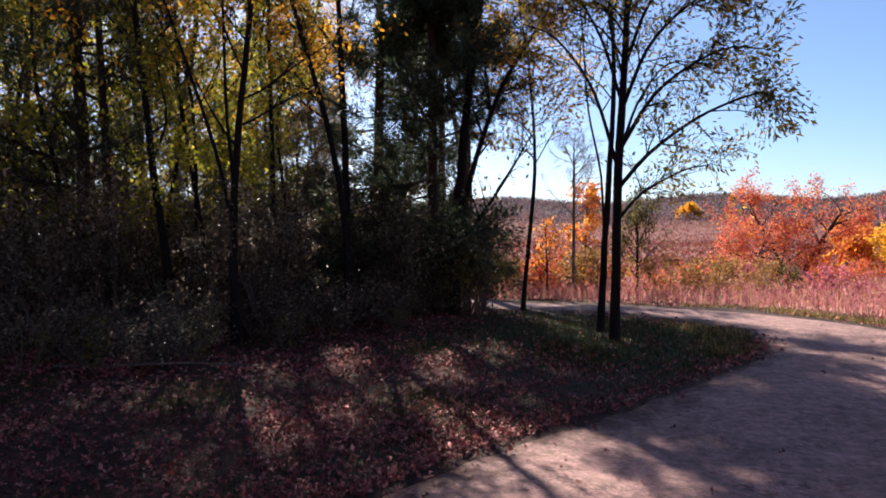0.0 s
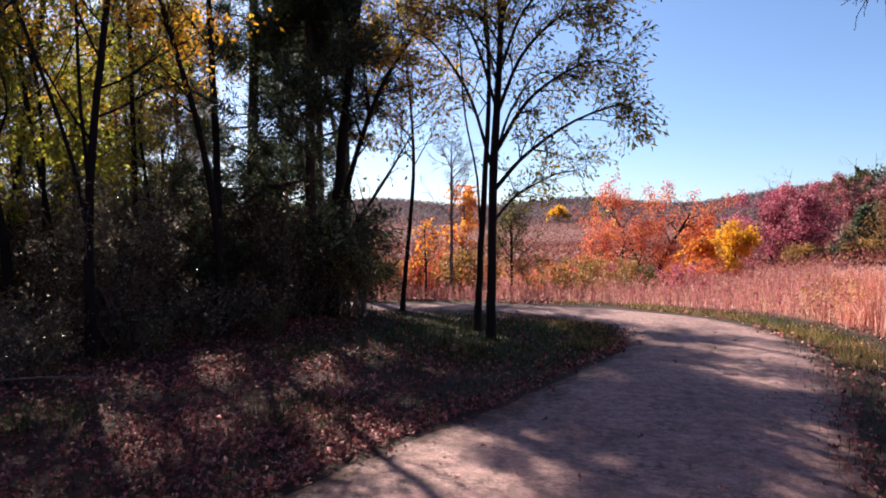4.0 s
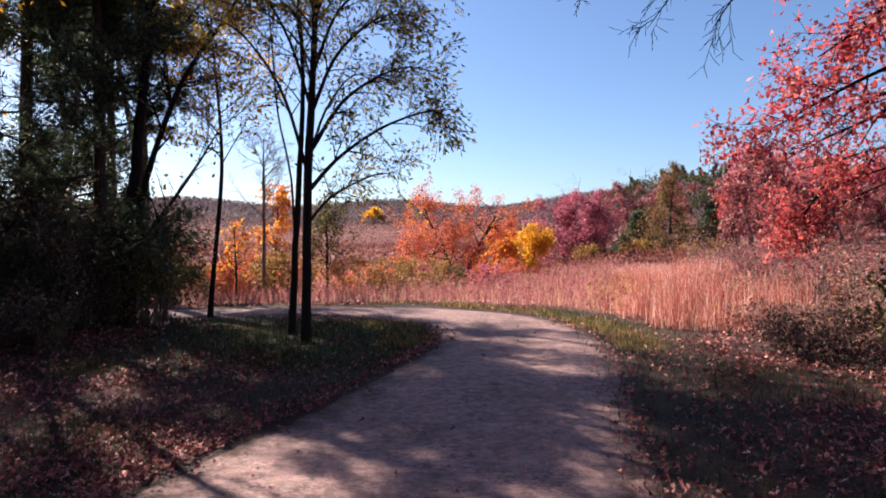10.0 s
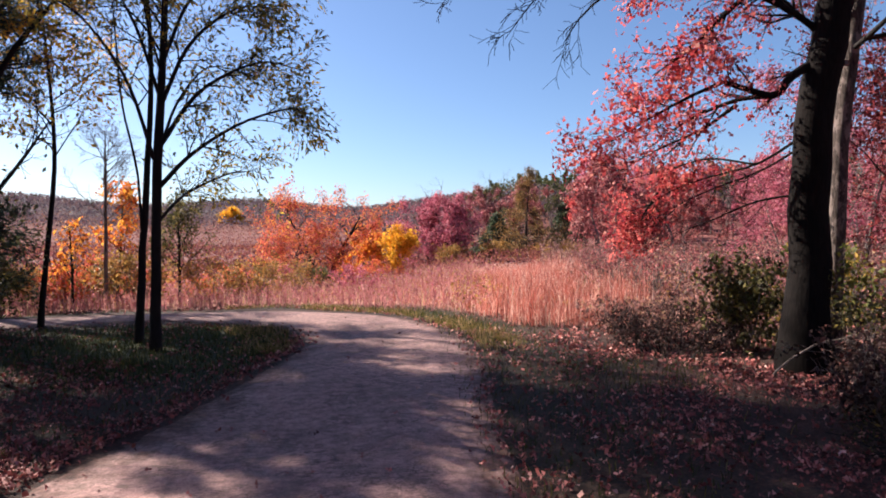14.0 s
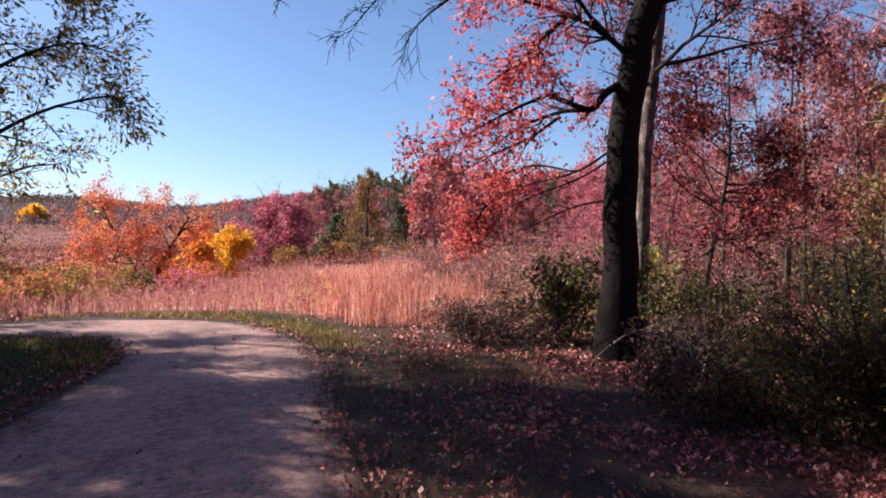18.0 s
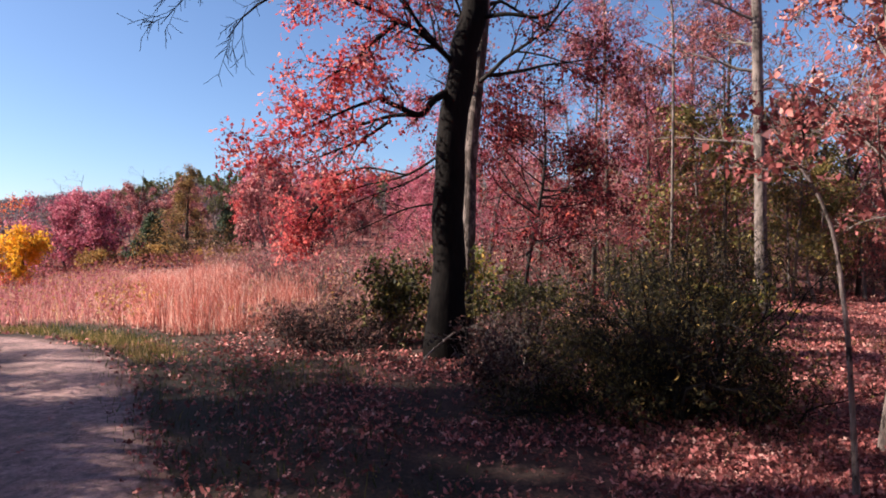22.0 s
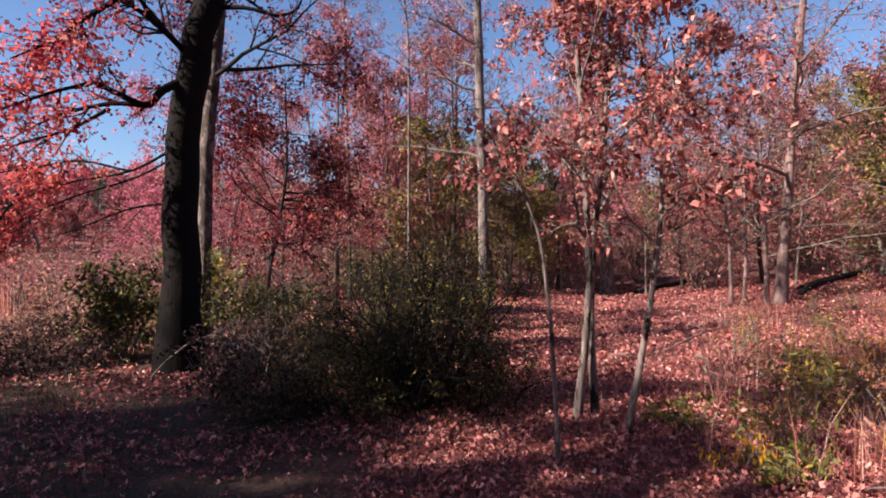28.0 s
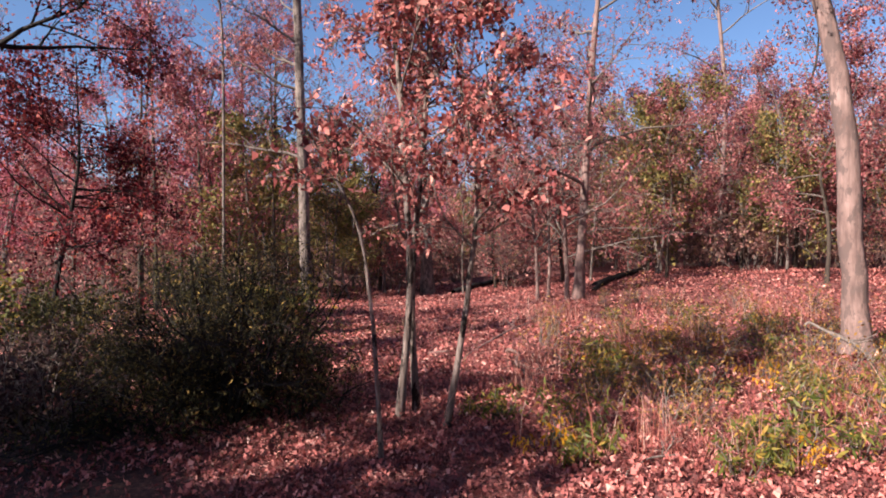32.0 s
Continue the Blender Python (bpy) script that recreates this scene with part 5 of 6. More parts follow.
copies(proto_tree("red_tree", "crimson tree on the far hillside", "tree", 113, 6.5, 0.15, BARK_TWIG, LEAF_CRIMSON, "hillside trees", **HILL), scatter(213, 12, (12, 34), (62, 95), 4), 313)
copies(proto_tree("bare_tree", "grey bare tree on the far hillside", "tree", 114, 8.0, 0.14, BARK_GREY, LEAF_SHRUB, "hillside trees", **{**HILL, "per": 0, "plain": False, "limbs": 10, "kids": (4, 3, 0, 0)}), scatter(214, 22, (-2, 36), (55, 110), 4), 314)


# ---- shrubs and undergrowth ----
def shrub(name, label, seed, base, height, width, foliage, group="", stems=14, apart=False, category="shrub", bark=None, **changes):
    spec = {**BASIC, "levels": 2, "kids": (5, 4, 0, 0), "ratio": 0.5, "fork": 42, "lift": (0.05, 0.02, 0, 0), "wander": 0.14, "tip": 0.003, "leaf": 0.06, "per": 7, "jitter": 0.05, **changes}
    rng = np.random.default_rng(seed)
    top = thing(name, (base[0], base[1], gz(*base[:2])), label, category, group)
    out = [[], [], [], []]
    for k in range(stems):
        a, out_ = rng.uniform(0, 6.283), rng.uniform(0.05, 1) ** 0.7
        p = np.array((math.cos(a), math.sin(a), 0)) * spec.get("foot", 0.12) * width * out_ - np.array((0, 0, 0.04))
        d = norm(np.array((math.cos(a) * out_ * width * 0.5, math.sin(a) * out_ * width * 0.5, height * rng.uniform(0.6, 1.0))))
        grow(rng, p, d, math.hypot(height, width * 0.5 * out_) * rng.uniform(0.6, 0.95), 0.008 + 0.006 * height, 0, spec, out)
    if apart:
        for one in out[0]:
            part("stem", smooth_mesh(mesh_of("stem", *tubes([one], 6), bark or BARK_TWIG)), top)
    v, q, off = [], [], 0
    for level, sides in ((0, 4), (1, 3), (2, 3)):
        if (apart and level == 0) or (level == 2 and not apart):
            continue
        a, b = tubes(out[level], sides)
        v.append(a)
        q.append(b + off)
        off += len(a)
    tagged(part("twigwork", mesh_of("twigwork", np.concatenate(v), np.concatenate(q), bark or BARK_TWIG), top), kind="stuff")
    at, along = spread(rng, out[2] + out[1], spec["per"], spec["jitter"])
    at = at[at[:, 2] > 0.02]
    tagged(part("foliage", mesh_of("foliage", *leaves(rng, at, spec["leaf"], spec["slim"], spec["droop"], spec["curl"]), foliage), top), kind="stuff")
    return top


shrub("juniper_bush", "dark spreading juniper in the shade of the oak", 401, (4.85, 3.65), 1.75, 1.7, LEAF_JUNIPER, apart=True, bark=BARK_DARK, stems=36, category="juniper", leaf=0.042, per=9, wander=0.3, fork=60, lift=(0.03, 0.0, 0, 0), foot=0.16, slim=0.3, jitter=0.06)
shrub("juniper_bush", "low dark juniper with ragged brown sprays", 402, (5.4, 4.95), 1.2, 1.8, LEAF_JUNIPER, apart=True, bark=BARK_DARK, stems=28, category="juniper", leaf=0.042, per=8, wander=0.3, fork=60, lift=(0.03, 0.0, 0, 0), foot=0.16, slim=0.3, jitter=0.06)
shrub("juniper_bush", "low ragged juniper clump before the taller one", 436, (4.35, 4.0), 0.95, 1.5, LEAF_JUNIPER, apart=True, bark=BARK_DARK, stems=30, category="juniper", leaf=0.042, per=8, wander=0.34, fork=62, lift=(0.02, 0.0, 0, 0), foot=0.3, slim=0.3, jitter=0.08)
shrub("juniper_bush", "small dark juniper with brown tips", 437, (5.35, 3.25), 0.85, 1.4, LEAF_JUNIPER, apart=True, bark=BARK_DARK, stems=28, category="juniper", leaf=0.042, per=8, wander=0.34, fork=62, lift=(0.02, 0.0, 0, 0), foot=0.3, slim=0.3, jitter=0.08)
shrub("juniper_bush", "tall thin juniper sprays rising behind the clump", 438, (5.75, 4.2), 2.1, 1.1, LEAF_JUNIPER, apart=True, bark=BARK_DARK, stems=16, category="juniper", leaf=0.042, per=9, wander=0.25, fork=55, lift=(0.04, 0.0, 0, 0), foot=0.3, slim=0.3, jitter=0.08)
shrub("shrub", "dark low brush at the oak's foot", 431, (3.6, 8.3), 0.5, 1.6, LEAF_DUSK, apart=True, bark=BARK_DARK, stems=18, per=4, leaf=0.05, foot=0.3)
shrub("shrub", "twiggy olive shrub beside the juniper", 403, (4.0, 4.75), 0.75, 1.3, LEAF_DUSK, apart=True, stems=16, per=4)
shrub("shrub", "leafy green shrub at the foot of the oak", 404, (4.75, 8.7), 1.35, 1.2, LEAF_SHRUB, apart=True, stems=18, per=7, leaf=0.08)
shrub("shrub", "green shrub with yellow leaves behind the oak", 405, (6.4, 8.9), 1.5, 1.3, LEAF_GREEN, apart=True, stems=14, per=5, leaf=0.09)
shrub("shrub", "ragged brown brush in half shade", 406, (3.9, 9.6), 0.65, 1.7, LEAF_DRAB, apart=True, bark=BARK_DARK, stems=24, per=6, leaf=0.05, foot=0.4)
shrub("shrub", "green leafy shrub by the grey trunk", 407, (9.6, 6.2), 0.9, 1.4, LEAF_GREEN, apart=True, stems=14, per=5, leaf=0.1)

shrub("shrub", "dark tangled shrub between oak and juniper", 420, (6.0, 7.2), 1.1, 1.5, LEAF_SHRUB, apart=True, stems=18, per=8, leaf=0.06)
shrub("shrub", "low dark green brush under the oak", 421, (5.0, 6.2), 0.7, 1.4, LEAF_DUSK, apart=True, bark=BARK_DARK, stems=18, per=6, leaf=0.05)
shrub("shrub", "twiggy dark shrub behind the juniper", 422, (7.0, 5.6), 1.4, 1.7, LEAF_SHRUB, apart=True, stems=18, per=8, leaf=0.06)
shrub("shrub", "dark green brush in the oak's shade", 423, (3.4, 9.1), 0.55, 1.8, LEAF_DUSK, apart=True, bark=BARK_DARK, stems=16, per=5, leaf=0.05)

copies(shrub("shrub", "grey-brown twiggy undergrowth with small dry leaves", 410, (-9, 6), 1.9, 1.8, LEAF_BRUSH, "undergrowth of the shady wood", stems=20, per=9, leaf=0.055),
       [(-9.4, 9.4), (-8.9, 7.6), (-9.6, 6.2), (-8.3, 6.4), (-10.6, 7.9), (-10.9, 9.0), (-10.4, 5.0), (-11.6, 3.6), (-9.9, 3.9), (-12.3, 6.0), (-12.0, 8.6), (-11.5, 2.2), (-9.2, 9.9), (-8.1, 9.6), *scatter(440, 16, (-80, -44), (12, 17), 1.3)], 410, 0.85, 1.35)
copies(shrub("shrub", "dull green undergrowth shrub in deep shade", 411, (-9, 6), 1.6, 1.7, LEAF_SHRUB, "undergrowth of the shady wood", stems=18, per=8, leaf=0.06),
       [(-8.2, 10.2), (-10.0, 9.4), (-10.2, 6.9), (-12.6, 7.2), (-13.0, 4.6), (-11.2, 5.4), (-13.4, 9.4), (-12.4, 2.4), (-7.5, 10.6), (-6.95, 10.35)], 411)
copies(shrub("shrub", "low bramble with pale leaves at the wood's edge", 412, (-7, 5), 0.75, 1.4, LEAF_BRUSH, "brambles at the wood's edge", stems=16, per=5, leaf=0.05),
       [(-7.4, 8.4), (-7.7, 7.2), (-7.9, 6.1), (-8.1, 4.9), (-8.6, 3.8), (-9.0, 2.7), (-7.5, 9.7), (-7.3, 4.2), (-9.4, 5.1)], 412)
copies(shrub("shrub", "ochre shrub at the far edge of the road", 413, (-5, 17), 1.3, 1.8, LEAF_OCHRE, "shrubs along the meadow", stems=12, per=5, leaf=0.08),
       [(-9.8, 17.0), (-8.4, 17.8), (-7.2, 17.2), (-5.6, 18.6), (-10.8, 15.4), (-4.6, 19.0), (-3.9, 21.0)], 413)
copies(shrub("shrub", "russet shrub in the meadow", 414, (-5, 17), 1.2, 2.0, LEAF_CORAL, "shrubs along the meadow", stems=12, per=5, leaf=0.08),
       [(-11.5, 17.5), (-9.2, 20.5), (-6.6, 21), (-2.4, 24), (-0.4, 28), (-12.8, 19), (-7.8, 24), (-1.8, 30)], 414, 0.6, 1.0)
copies(shrub("shrub", "small pink-red bush in the meadow scrub", 424, (-5, 17), 0.9, 1.4, LEAF_CRIMSON, "low bushes in the meadow", stems=12, per=5, leaf=0.08),
       scatter(424, 12, (-36, -2), (17, 40), 1.5), 424)
copies(shrub("shrub", "small olive-green bush in the meadow scrub", 425, (-5, 17), 1.2, 1.5, LEAF_SHRUB, "low bushes in the meadow", stems=12, per=5, leaf=0.09),
       scatter(425, 9, (-34, -4), (17, 34), 1.5), 425)
copies(shrub("shrub", "small coral bush in the meadow scrub", 426, (-5, 17), 1.0, 1.6, LEAF_CORAL, "low bushes in the meadow", stems=12, per=5, leaf=0.09),
       scatter(426, 18, (-38, 4), (18, 46), 1.5), 426)
copies(shrub("shrub", "ochre shrub at the meadow's end", 415, (-5, 17), 1.7, 3.0, LEAF_OCHRE, "shrubs at the meadow's end", stems=14, per=6, leaf=0.16, jitter=0.1),
       [(3.0, 42), (6.4, 45), (9.6, 45), (12, 46), (-2.6, 38)], 415, 0.5, 0.85)
copies(shrub("shrub", "grey-red brushwood of the wood's floor", 416, (10, 10), 1.2, 2.0, LEAF_DRAB, "brushwood of the red wood", stems=12, per=4, leaf=0.09),
       scatter(416, 64, (36, 112), (19, 38), 1.4), 416)
copies(shrub("shrub", "grey bare brush beyond the oak", 417, (8, 20), 1.5, 2.4, LEAF_RUSSET, "bare brush beyond the oak", stems=18, per=1, leaf=0.08),
       scatter(417, 36, (15, 44), (14, 34), 1.5), 417)
copies(shrub("shrub", "tall pale twiggy brush at the back of the clearing", 427, (20, 0), 2.2, 2.2, LEAF_DRAB, "pale brush behind the clearing", stems=16, bark=BARK_PALE, per=3, leaf=0.075),
       scatter(427, 30, (60, 114), (21, 31), 1.5), 427)
copies(shrub("weed_clump", "grey-green weeds at the wood's edge", 428, (-8, 4), 0.55, 0.45, LEAF_SHRUB, "weeds at the wood's edge", stems=7, category="weeds", per=4, leaf=0.05, kids=(3, 2, 0, 0), jitter=0.03),
       [(-7.6, 3.4), (-8.2, 2.9), (-7.1, 4.4), (-8.6, 3.6), (-6.9, 5.6), (-7.2, 6.6), (-6.6, 7.6), (-8.9, 2.1)], 428)
copies(shrub("weed_clump", "green and yellow weeds among fallen leaves", 418, (5, -1), 0.42, 0.5, LEAF_GREEN, "weeds in the clearing", stems=7, category="weeds", per=3, leaf=0.085, slim=0.22, kids=(3, 2, 0, 0), jitter=0.03),
       [(4.6, -0.6), (5.0, -0.9), (6.2, -1.3), (5.4, 0.6), (6.9, -0.3), (7.6, -1.6), (8.3, -0.6), (7.2, 0.4), (5.3, -1.5), (6.6, -2.0), (9.0, -1.6), (5.8, -0.4), (7.9, 0.3), (8.8, 0.7), (4.9, -1.9), (6.1, -2.4), (9.8, -0.4), (10.6, -1.9), (7.1, -2.6), (5.6, 1.2), *scatter(442, 26, (84, 118), (5.2, 12), 0.6)], 418, 0.6, 1.2)


copies(shrub("weed_clump", "broad-leaved green weeds standing in red fallen leaves", 432, (5, -1), 0.34, 0.4, LEAF_GREEN, "leafy weeds in the clearing", stems=6, category="weeds", per=3, leaf=0.085, slim=0.26, kids=(3, 2, 0, 0), jitter=0.02, droop=0.4),
       [(4.56, 0.46), (4.91, 0.55), (4.80, 0.30), (4.94, -0.84), (5.44, -0.84), (4.75, -0.89), (5.71, -1.19), (5.58, 1.27), (5.63, 1.52)], 432, 0.55, 0.95)
copies(shrub("weed_clump", "yellow weeds withering in the clearing", 433, (5, -1), 0.4, 0.4, LEAF_YELLOW, "leafy weeds in the clearing", stems=6, category="weeds", per=2, leaf=0.07, slim=0.3, kids=(3, 2, 0, 0), jitter=0.02, droop=0.4),
       [(4.92, -1.06), (5.32, -1.21), (8.58, -1.03), (8.01, -1.24), (4.71, 0.72), (6.94, 0.16), *scatter(444, 10, (86, 116), (5, 11), 0.7)], 433, 0.5, 0.85)
copies(shrub("dry_bush", "low dry twiggy bush with few curled leaves", 434, (5, -1), 0.55, 0.8, LEAF_OCHRE, "dry bushes in the clearing", stems=10, per=1, leaf=0.04, kids=(5, 4, 0, 0), tip=0.0025),
       [(7.76, 0.30), (7.27, -0.01), (8.92, 0.16), (9.13, -0.43), (9.99, -0.91), (8.99, -1.14), (7.19, -0.50), (7.92, 0.76), (9.57, -1.61), (7.84, -1.53), (5.80, -0.18), (9.77, -2.16), (6.37, 0.40), (11.65, -1.64), (5.94, -0.54), *scatter(443, 26, (80, 118), (6.0, 14), 0.7)], 434, 0.6, 1.2)


# ---- what nobody could count: leaves, blades, scrub, far woods ----
def stuff(name, me, label, category):
    return tagged(new(name, me), label, category, kind="stuff")


def litter():
    rng = np.random.default_rng(500)
    n = 720000
    a = np.radians(np.concatenate([rng.uniform(-95, 125, n - 40000), rng.uniform(125, 265, 40000)]))
    r = 0.3 + 21.9 * rng.random(n) ** 1.25
    x, y = r * np.sin(a), r * np.cos(a)
    d = off_road(x, y)
    deg = np.degrees(np.arctan2(x, y))
    want = np.where(deg > 5, 0.55 + 0.12 * step(40, 62, deg), 0.62) * (1 - 0.75 * turf_share(x, y)) * (1 - 0.95 * field_share(x, y))
    drift = step(-0.35, 0.45, np.sin(x * 1.9 + np.cos(y * 1.3)) * np.cos(y * 1.6 + x * 0.4) + 0.3 * np.sin(x * 4.1 - y * 2.7) + 0.3 + 0.35 * (deg > 60))
    want = want * (0.5 + 0.5 * drift) * np.where((deg > 0) & (deg < 48), 0.28 + 0.5 * drift, 1)
    want = want * np.where((deg > -10) & (deg < 55), 0.3 + 0.7 * step(0.3, 2.2, d), 1)
    heaps = step(-0.15, 0.5, np.sin(x * 1.3 + 1.2 * np.sin(y * 0.9)) * np.cos(y * 1.7 + 0.8 * np.sin(x * 0.7)) + 0.35 * np.sin(x * 3.7 + y * 2.9))
    want = np.where((x < -1) & (d > 0), want * (0.42 + 0.75 * heaps), want)
    want = want + 0.45 * (x < 0) * step(0.5, 0.0, d) * (y < 10)
    want = np.where(d < 0, 0.0012 + 0.10 * step(-0.35, 0.0, d) + 0.08 * (x > 0) * step(-0.5, 0.1, d), want)
    keep = rng.random(n) < want
    x, y, d, drift = x[keep], y[keep], d[keep], drift[keep]
    z = ground_z(x, y) + np.where(d < 0, 0.05, 0.012) + rng.random(len(x)) * 0.02
    P, near = np.stack([x, y, z], -1), np.hypot(x, y) < 7.5
    # shady picks the leaves that get the shade-darkened colour.
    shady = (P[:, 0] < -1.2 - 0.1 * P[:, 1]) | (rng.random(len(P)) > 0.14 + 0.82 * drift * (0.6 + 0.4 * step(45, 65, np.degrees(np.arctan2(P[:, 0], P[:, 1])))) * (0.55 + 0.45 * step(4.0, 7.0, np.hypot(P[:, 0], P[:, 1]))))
    for mat, side, size, label in ((LITTER, ~shady, 0.054, "fallen red oak leaves strewn beside the road"), (SHADE_LITTER, shady, 0.05, "brown fallen leaves, a darker copy put where shade lies")):
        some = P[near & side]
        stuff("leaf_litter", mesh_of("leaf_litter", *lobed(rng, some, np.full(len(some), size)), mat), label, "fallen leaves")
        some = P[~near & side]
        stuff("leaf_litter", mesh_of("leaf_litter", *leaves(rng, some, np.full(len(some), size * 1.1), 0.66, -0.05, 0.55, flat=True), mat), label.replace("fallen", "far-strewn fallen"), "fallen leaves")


def blades(rng, x, y, height, width, bend):
    n = len(x)
    z = ground_z(x, y) - 0.01
    base = np.stack([x, y, z], -1)
    a = rng.uniform(0, 6.283, n)
    side = np.stack([np.cos(a), np.sin(a), np.zeros(n)], -1)
    b = rng.uniform(0, 6.283, n)
    lean = np.stack([np.cos(b), np.sin(b), np.zeros(n)], -1) * (bend * rng.random(n) ** 1.5 * height)[:, None]
    upv = np.array((0, 0, 1.0)) * height[:, None]
    w = np.asarray(width)[:, None] * side if np.ndim(width) else width * side
    mid, top = base + upv * 0.55 + lean * 0.3, base + upv + lean
    V = np.stack([base - w, base + w, mid + w * 0.8, mid - w * 0.8, top + w * 0.15, top - w * 0.15], 1)
    i = np.arange(n)[:, None] * 6
    Q = np.concatenate([i + np.array((0, 1, 2, 3)), i + np.array((3, 2, 4, 5))])
    return V.reshape(-1, 3), Q


def sector(rng, n, turn, reach):
    a, r = np.radians(rng.uniform(*turn, n)), np.sqrt(rng.uniform(reach[0] ** 2, reach[1] ** 2, n))
    return r * np.sin(a), r * np.cos(a)


def tall_grass():
    rng = np.random.default_rng(510)
    x, y = sector(rng, 46000, (-4, 24), (11, 27))
    r, a = np.hypot(x, y), np.degrees(np.arctan2(x, y))
    ok = (off_road(x, y) > 1.3) & (rng.random(len(x)) < (0.25 + 0.75 * step(3, 11, a)) * step(-4, 2, a) * step(23, 17, a)) & (r > 11.3 + 2.5 * step(6, -2, a))
    clump = step(-0.5, 0.4, np.sin(x * 2.3 + 1.1) * np.cos(y * 2.1) + 0.4)
    ok &= rng.random(len(x)) < 0.12 + 0.88 * clump
    x, y, a = x[ok], y[ok], a[ok]
    h = (0.26 + 0.44 * step(4, 12, a)) * rng.uniform(0.3, 1.15, len(x)) * (0.75 + 0.4 * np.sin(x * 2.1 + y) * np.cos(y * 1.7) + 0.35 * np.sin(x * 5.3) * np.sin(y * 4.1)) * np.where(rng.random(len(x)) < 0.05, 1.5, 1.0)
    stuff("tall_grass", mesh_of("tall_grass", *blades(rng, x, y, h, 0.007, 0.75), STRAW), "tall dry pinkish bluestem grass in the meadow", "tall grass")
    top = np.stack([x, y, ground_z(x, y) + h * rng.uniform(0.55, 1.0, len(x))], -1)[::2] + rng.normal(size=(len(x[::2]), 3)) * (0.06, 0.06, 0.02)
    stuff("grass_heads", mesh_of("grass_heads", *leaves(rng, top, 0.09, 0.12, -0.5, 0.2), STRAW), "feathery seed heads of the tall grass", "tall grass")
    x, y = sector(rng, 24000, (-48, 6), (13.5, 34))
    ok = (off_road(x, y) > 0.7)
    x, y = x[ok], y[ok]
    h = rng.uniform(0.15, 0.6, len(x)) * (0.75 + 0.35 * step(15, 24, np.hypot(x, y)))
    stuff("meadow_scrub", mesh_of("meadow_scrub", *blades(rng, x, y, h, 0.009, 0.5), SCRUB), "low dusky red scrub along the road", "scrub")
    for share, mat, label in ((36000, SCRUB, "dusky pink herbs along the road"), (9000, LEAF_OCHRE, "ochre herbs among the scrub"), (7000, LEAF_CRIMSON, "crimson herbs among the scrub")):
        x, y = sector(rng, share, (-48, 8), (13.8, 32))
        lump = 0.5 + 0.5 * np.sin(x * 1.7 + share) * np.cos(y * 1.4 + x * 0.5)
        ok = (off_road(x, y) > 0.8) & (rng.random(share) < 0.3 + 0.7 * lump)
        x, y, lump = x[ok], y[ok], lump[ok]
        z = ground_z(x, y) + rng.random(len(x)) ** 1.3 * (0.25 + 0.75 * lump) * 0.85
        stuff("meadow_herbs", mesh_of("meadow_herbs", *leaves(rng, np.stack([x, y, z], -1), 0.075, 0.4, -0.2, 0.3), mat), label, "scrub")


def turf():
    rng = np.random.default_rng(520)
    x, y = sector(rng, 150000, (-75, 40), (3.0, 16))
    ok = rng.random(len(x)) < turf_share(x, y)
    x, y = x[ok], y[ok]
    stuff("grass", mesh_of("grass", *blades(rng, x, y, rng.uniform(0.03, 0.11, len(x)), 0.004, 0.7), TURF), "short green and yellowing grass beside the road", "grass")
    x, y = sector(rng, 90000, (-16, 24), (8.8, 15))
    d = off_road(x, y)
    ok = (d > 0.05) & (rng.random(len(x)) < step(1.1, 0.3, d) * (0.4 + 0.4 * np.sin(x * 2.7) * np.cos(y * 2.2)))
    x, y = x[ok], y[ok]
    stuff("grass", mesh_of("grass", *blades(rng, x, y, rng.uniform(0.04, 0.14, len(x)), 0.005, 0.9), VERGE), "sunlit yellow-green grass of the road's outer verge", "grass")


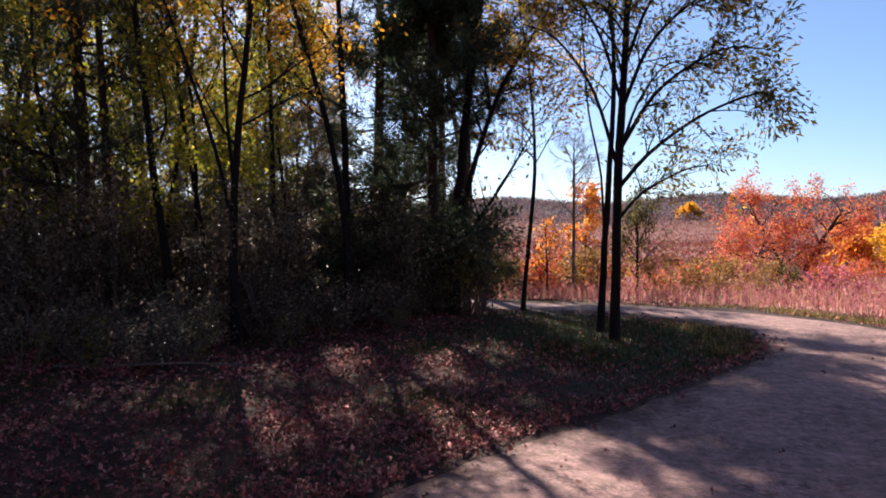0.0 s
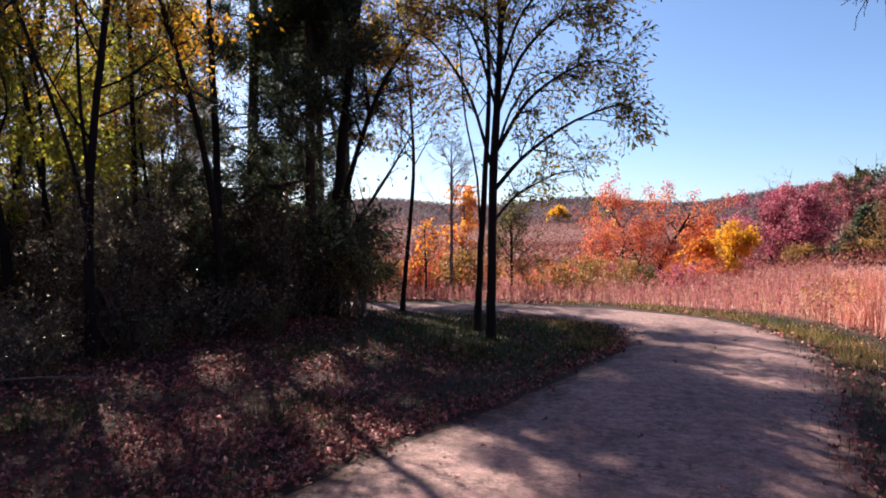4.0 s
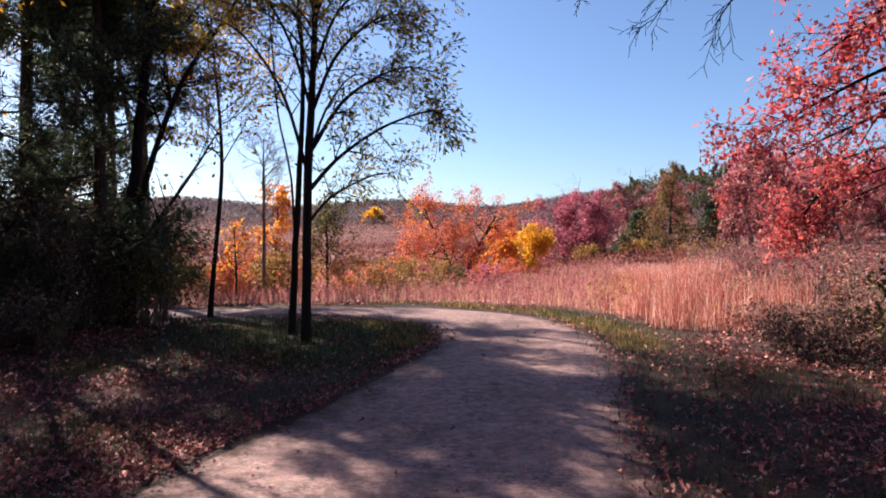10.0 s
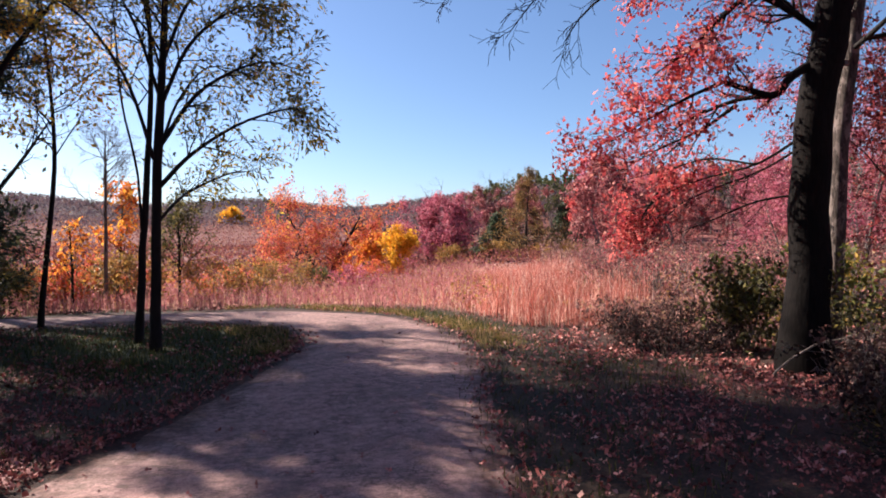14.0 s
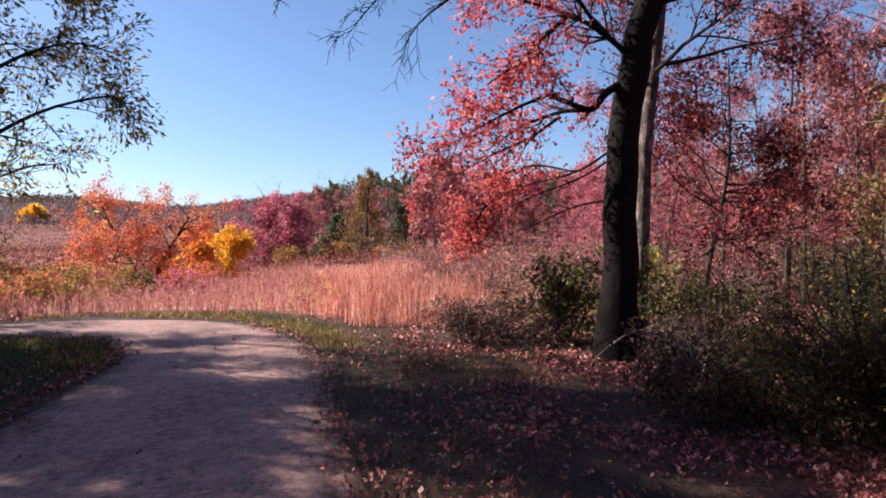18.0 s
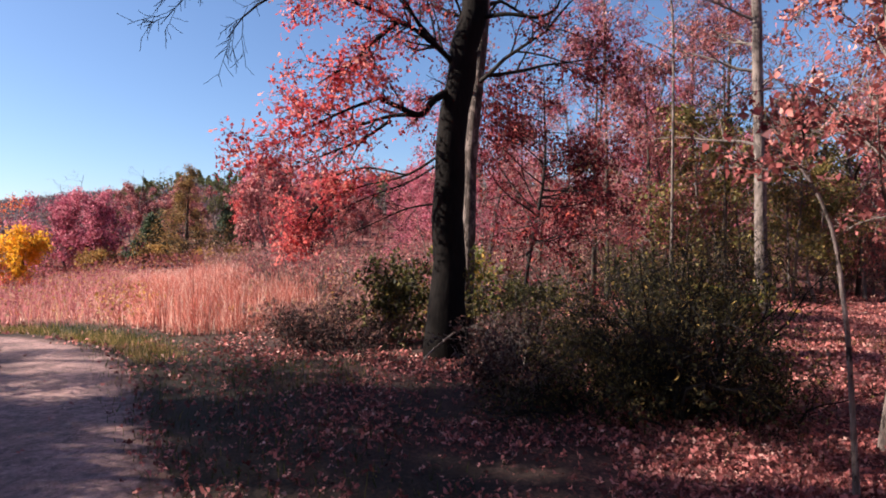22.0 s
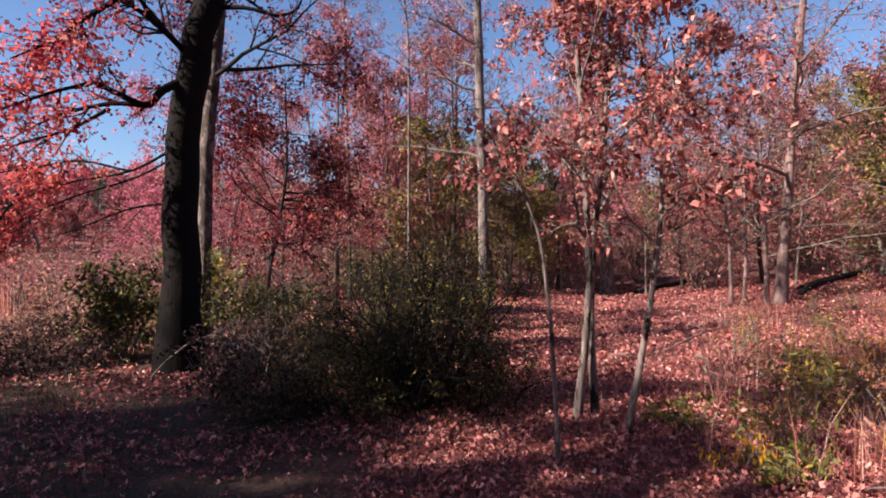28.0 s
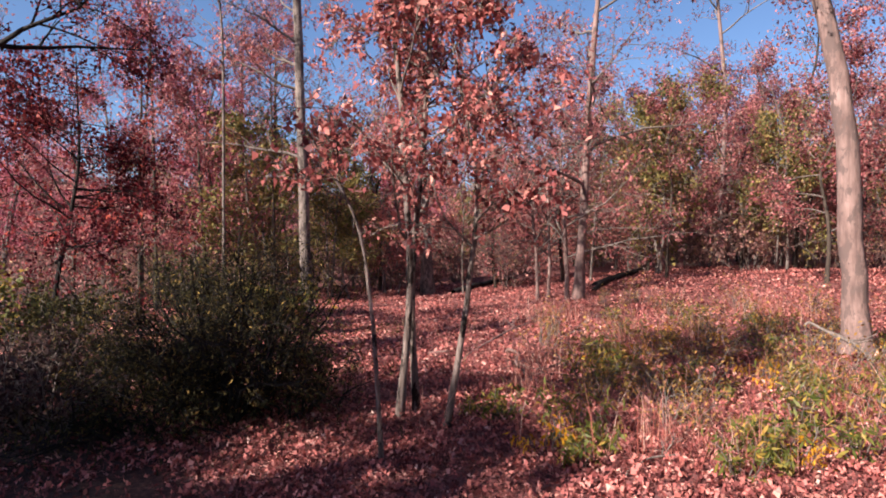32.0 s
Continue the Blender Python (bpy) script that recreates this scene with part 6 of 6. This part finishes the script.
def far_woods():
    rng = np.random.default_rng(530)
    for name, turn, reach, n, tall, size, mat, label in (
            ("far_woods", (-60, 8), (480, 950), 90000, 9, 1.8, FARWOOD, "bare purple-grey woods on the far ridge"),
            ("far_scrub", (-58, 6), (120, 580), 70000, 1.8, 0.8, VALLEY, "reddish scrub filling the valley"),
            ("mid_scrub", (-55, 6), (62, 130), 40000, 1.1, 0.28, VALLEY, "reddish scrub on the valley side"),
            ("valley_scrub", (-52, 12), (30, 75), 34000, 0.9, 0.16, VALLEY, "dusky red scrub beyond the meadow"),
            ("low_brush", (15, 34), (11.6, 21), 16000, 0.9, 0.07, LEAF_DRAB, "low dry brush beside the tall grass"),
            ("gold_brush", (4, 30), (13, 24), 3500, 0.8, 0.08, LEAF_OCHRE, "ochre herbs among the tall grass"),
            ("meadow_brush", (12, 46), (20, 60), 30000, 2.0, 0.12, LEAF_DRAB, "grey-red brush beyond the tall grass"),
            ("hillside_woods", (-4, 44), (95, 210), 60000, 7, 0.65, FARWOOD, "dense mixed woods on the hillside"),
            ("hilltop_pines", (1, 48), (130, 240), 90000, 8.5, 0.6, FARPINE, "dark green pine woods along the hilltop"),
            ("deep_red_woods", (34, 125), (46, 80), 40000, 6.5, 0.4, LEAF_DRAB, "dense red-brown woods closing the clearing"),
            ("deep_olive_woods", (48, 125), (42, 70), 24000, 6.5, 0.5, FARPINE, "olive and green woods behind the red trees"),
            ("deep_dark_woods", (-125, -50), (34, 60), 18000, 6, 0.5, FARPINE, "dark pine woods closing the shady side")):
        x, y = sector(rng, n, turn, reach)
        lump = 0.75 + 0.25 * np.sin(x * 0.21) * np.cos(y * 0.17)
        if reach[1] < 70:
            lump = lump * (0.55 + 0.45 * np.sin(x * 0.9 + 0.7 * np.sin(y * 0.6)) * np.cos(y * 0.8 + x * 0.3))
        z = ground_z(x, y) + tall * rng.random(n) ** 0.8 * lump
        V, Q = leaves(rng, np.stack([x, y, z], -1), size, 0.7, 0.1, 0.3)
        stuff(name, mesh_of(name, V, Q, mat), label, "woods")


def dry_stalks():
    rng = np.random.default_rng(540)
    x, y = sector(rng, 7000, (68, 118), (5.0, 15))
    ok = rng.random(len(x)) < 0.25 + 0.75 * step(0.0, 0.6, np.sin(x * 1.3 + 0.5) * np.cos(y * 1.5))
    x, y = x[ok], y[ok]
    stuff("dry_stalks", mesh_of("dry_stalks", *blades(rng, x, y, rng.uniform(0.1, 0.45, len(x)), 0.002, 1.4), SCRUB), "thin dry stalks among the fallen leaves", "stalks")
    x, y = sector(rng, 52000, (-78, -8), (3.6, 11))
    ok = (rng.random(len(x)) < 0.04 + 0.9 * step(0.3, 0.85, np.sin(x * 1.6 + 1.0) * np.cos(y * 1.9 + x * 0.6))) & (off_road(x, y) > 0.15)
    x, y = x[ok], y[ok]
    stuff("rough_grass", mesh_of("rough_grass", *blades(rng, x, y, rng.uniform(0.03, 0.13, len(x)), 0.003, 1.6), TURF), "tufts of dark grass at the wood's edge", "grass")
    x, y = sector(rng, 11000, (78, 120), (4.6, 14))
    ok = rng.random(len(x)) < 0.05 + 0.95 * step(0.1, 0.7, np.sin(x * 1.2 + 2.6) * np.cos(y * 1.7 + 0.4))
    x, y = x[ok], y[ok]
    stuff("dry_grass", mesh_of("dry_grass", *blades(rng, x, y, rng.uniform(0.15, 0.55, len(x)), 0.0028, 1.2), STRAW), "dry straw-coloured grass in the clearing", "grass")
    x, y = sector(rng, 14000, (8, 70), (4.6, 12))
    ok = (rng.random(len(x)) < 0.1 + 0.9 * step(0.2, 0.8, np.sin(x * 1.1 + 2.0) * np.cos(y * 1.2 + 1))) & (off_road(x, y) > 0.8)
    x, y = x[ok], y[ok]
    stuff("rough_grass", mesh_of("rough_grass", *blades(rng, x, y, rng.uniform(0.04, 0.17, len(x)), 0.0035, 1.3), TURF), "tufts of rough grass among the fallen leaves", "grass")


def fallen(name, label, seed, points, radii, kids, klen, bark):
    """A dead branch lying on the ground."""
    tree(name, label, "fallen branch", seed, [(points, radii)], bark, None, own_limbs=[(points[1:], radii[1:], kids, klen, "bare")] if kids else (), **{**DECID, "limbs": 0, "tip": 0.004})


def lying(points):
    return [(x, y, gz(x, y) + h) for x, y, h in points]


fallen("fallen_branch", "grey mossy dead branch leaning by the smooth trunk", 601, [(9.09, -1.97, 0.58), (9.03, -2.21, 0.44), (8.92, -2.46, 0.32), (8.81, -2.65, 0.13)], (0.02, 0.026, 0.03, 0.03), 4, 0.3, BARK_TWIG)
fallen("fallen_branch", "pale dead branch with twigs on the leaves", 602, lying([(8.9, 1.9, 0.05), (8.3, 1.6, 0.10), (7.6, 1.5, 0.12), (7.0, 1.2, 0.05)]), (0.03, 0.026, 0.02, 0.008), 9, 0.7, BARK_PALE)
# These two dark logs stand in for long trunk shadows on the leaves.
fallen("shadow_log", "dark log laid as a trunk's shadow across the sunlit leaves", 603, lying([(17.6, 5.3, 0.08), (19.0, 5.0, 0.10), (20.4, 4.9, 0.10), (22.0, 4.4, 0.08)]), (0.12, 0.11, 0.10, 0.07), 0, 0.5, BARK_DARK)
fallen("shadow_log", "thin dark log laid as the many-stemmed tree's shadow", 604, lying([(16.0, 1.2, 0.06), (17.6, 1.0, 0.09), (19.6, 0.4, 0.09), (21.0, 0.2, 0.06)]), (0.08, 0.09, 0.08, 0.05), 0, 0.5, BARK_DARK)
fallen("fallen_branch", "dead twiggy branch propped at the oak's foot", 605, lying([(4.2, 7.0, 0.03), (4.45, 7.0, 0.22), (4.75, 6.95, 0.40), (5.0, 6.8, 0.45)]), (0.02, 0.016, 0.012, 0.006), 6, 0.4, BARK_GREY)
fallen("fallen_branch", "thin dead stick at the wood's edge", 606, lying([(-8.2, 3.1, 0.06), (-7.4, 3.5, 0.10), (-6.7, 4.1, 0.10), (-6.1, 4.6, 0.05)]), (0.014, 0.013, 0.011, 0.006), 3, 0.4, BARK_TWIG)
fallen("fallen_branch", "long thin bleached branch lying on red leaves", 607, lying([(8.12, 2.35, 0.05), (9.00, 2.22, 0.10), (10.32, 2.07, 0.12), (11.75, 1.92, 0.06)]), (0.010, 0.016, 0.014, 0.007), 7, 0.6, BARK_PALE)
fallen("fallen_branch", "short bleached stick by the young oaks", 608, lying([(8.44, 2.94, 0.04), (8.43, 2.71, 0.07), (8.57, 2.60, 0.05)]), (0.012, 0.018, 0.012), 0, 0.3, BARK_PALE)
fallen("fallen_branch", "thin grey stick among the red leaves", 609, lying([(4.37, 0.13, 0.03), (4.68, -0.04, 0.05), (4.85, -0.23, 0.04)]), (0.006, 0.008, 0.005), 2, 0.25, BARK_TWIG)
# Another dark length of wood in place of a trunk's cast shadow.
fallen("shadow_log", "dark branch laid as a trunk's shadow at the clearing's back", 610, lying([(17.12, 1.35, 0.06), (19.12, 0.73, 0.10), (22.33, -0.12, 0.06)]), (0.05, 0.055, 0.03), 4, 0.8, BARK_DARK)
dry_stalks()
litter()
tall_grass()
turf()
far_woods()
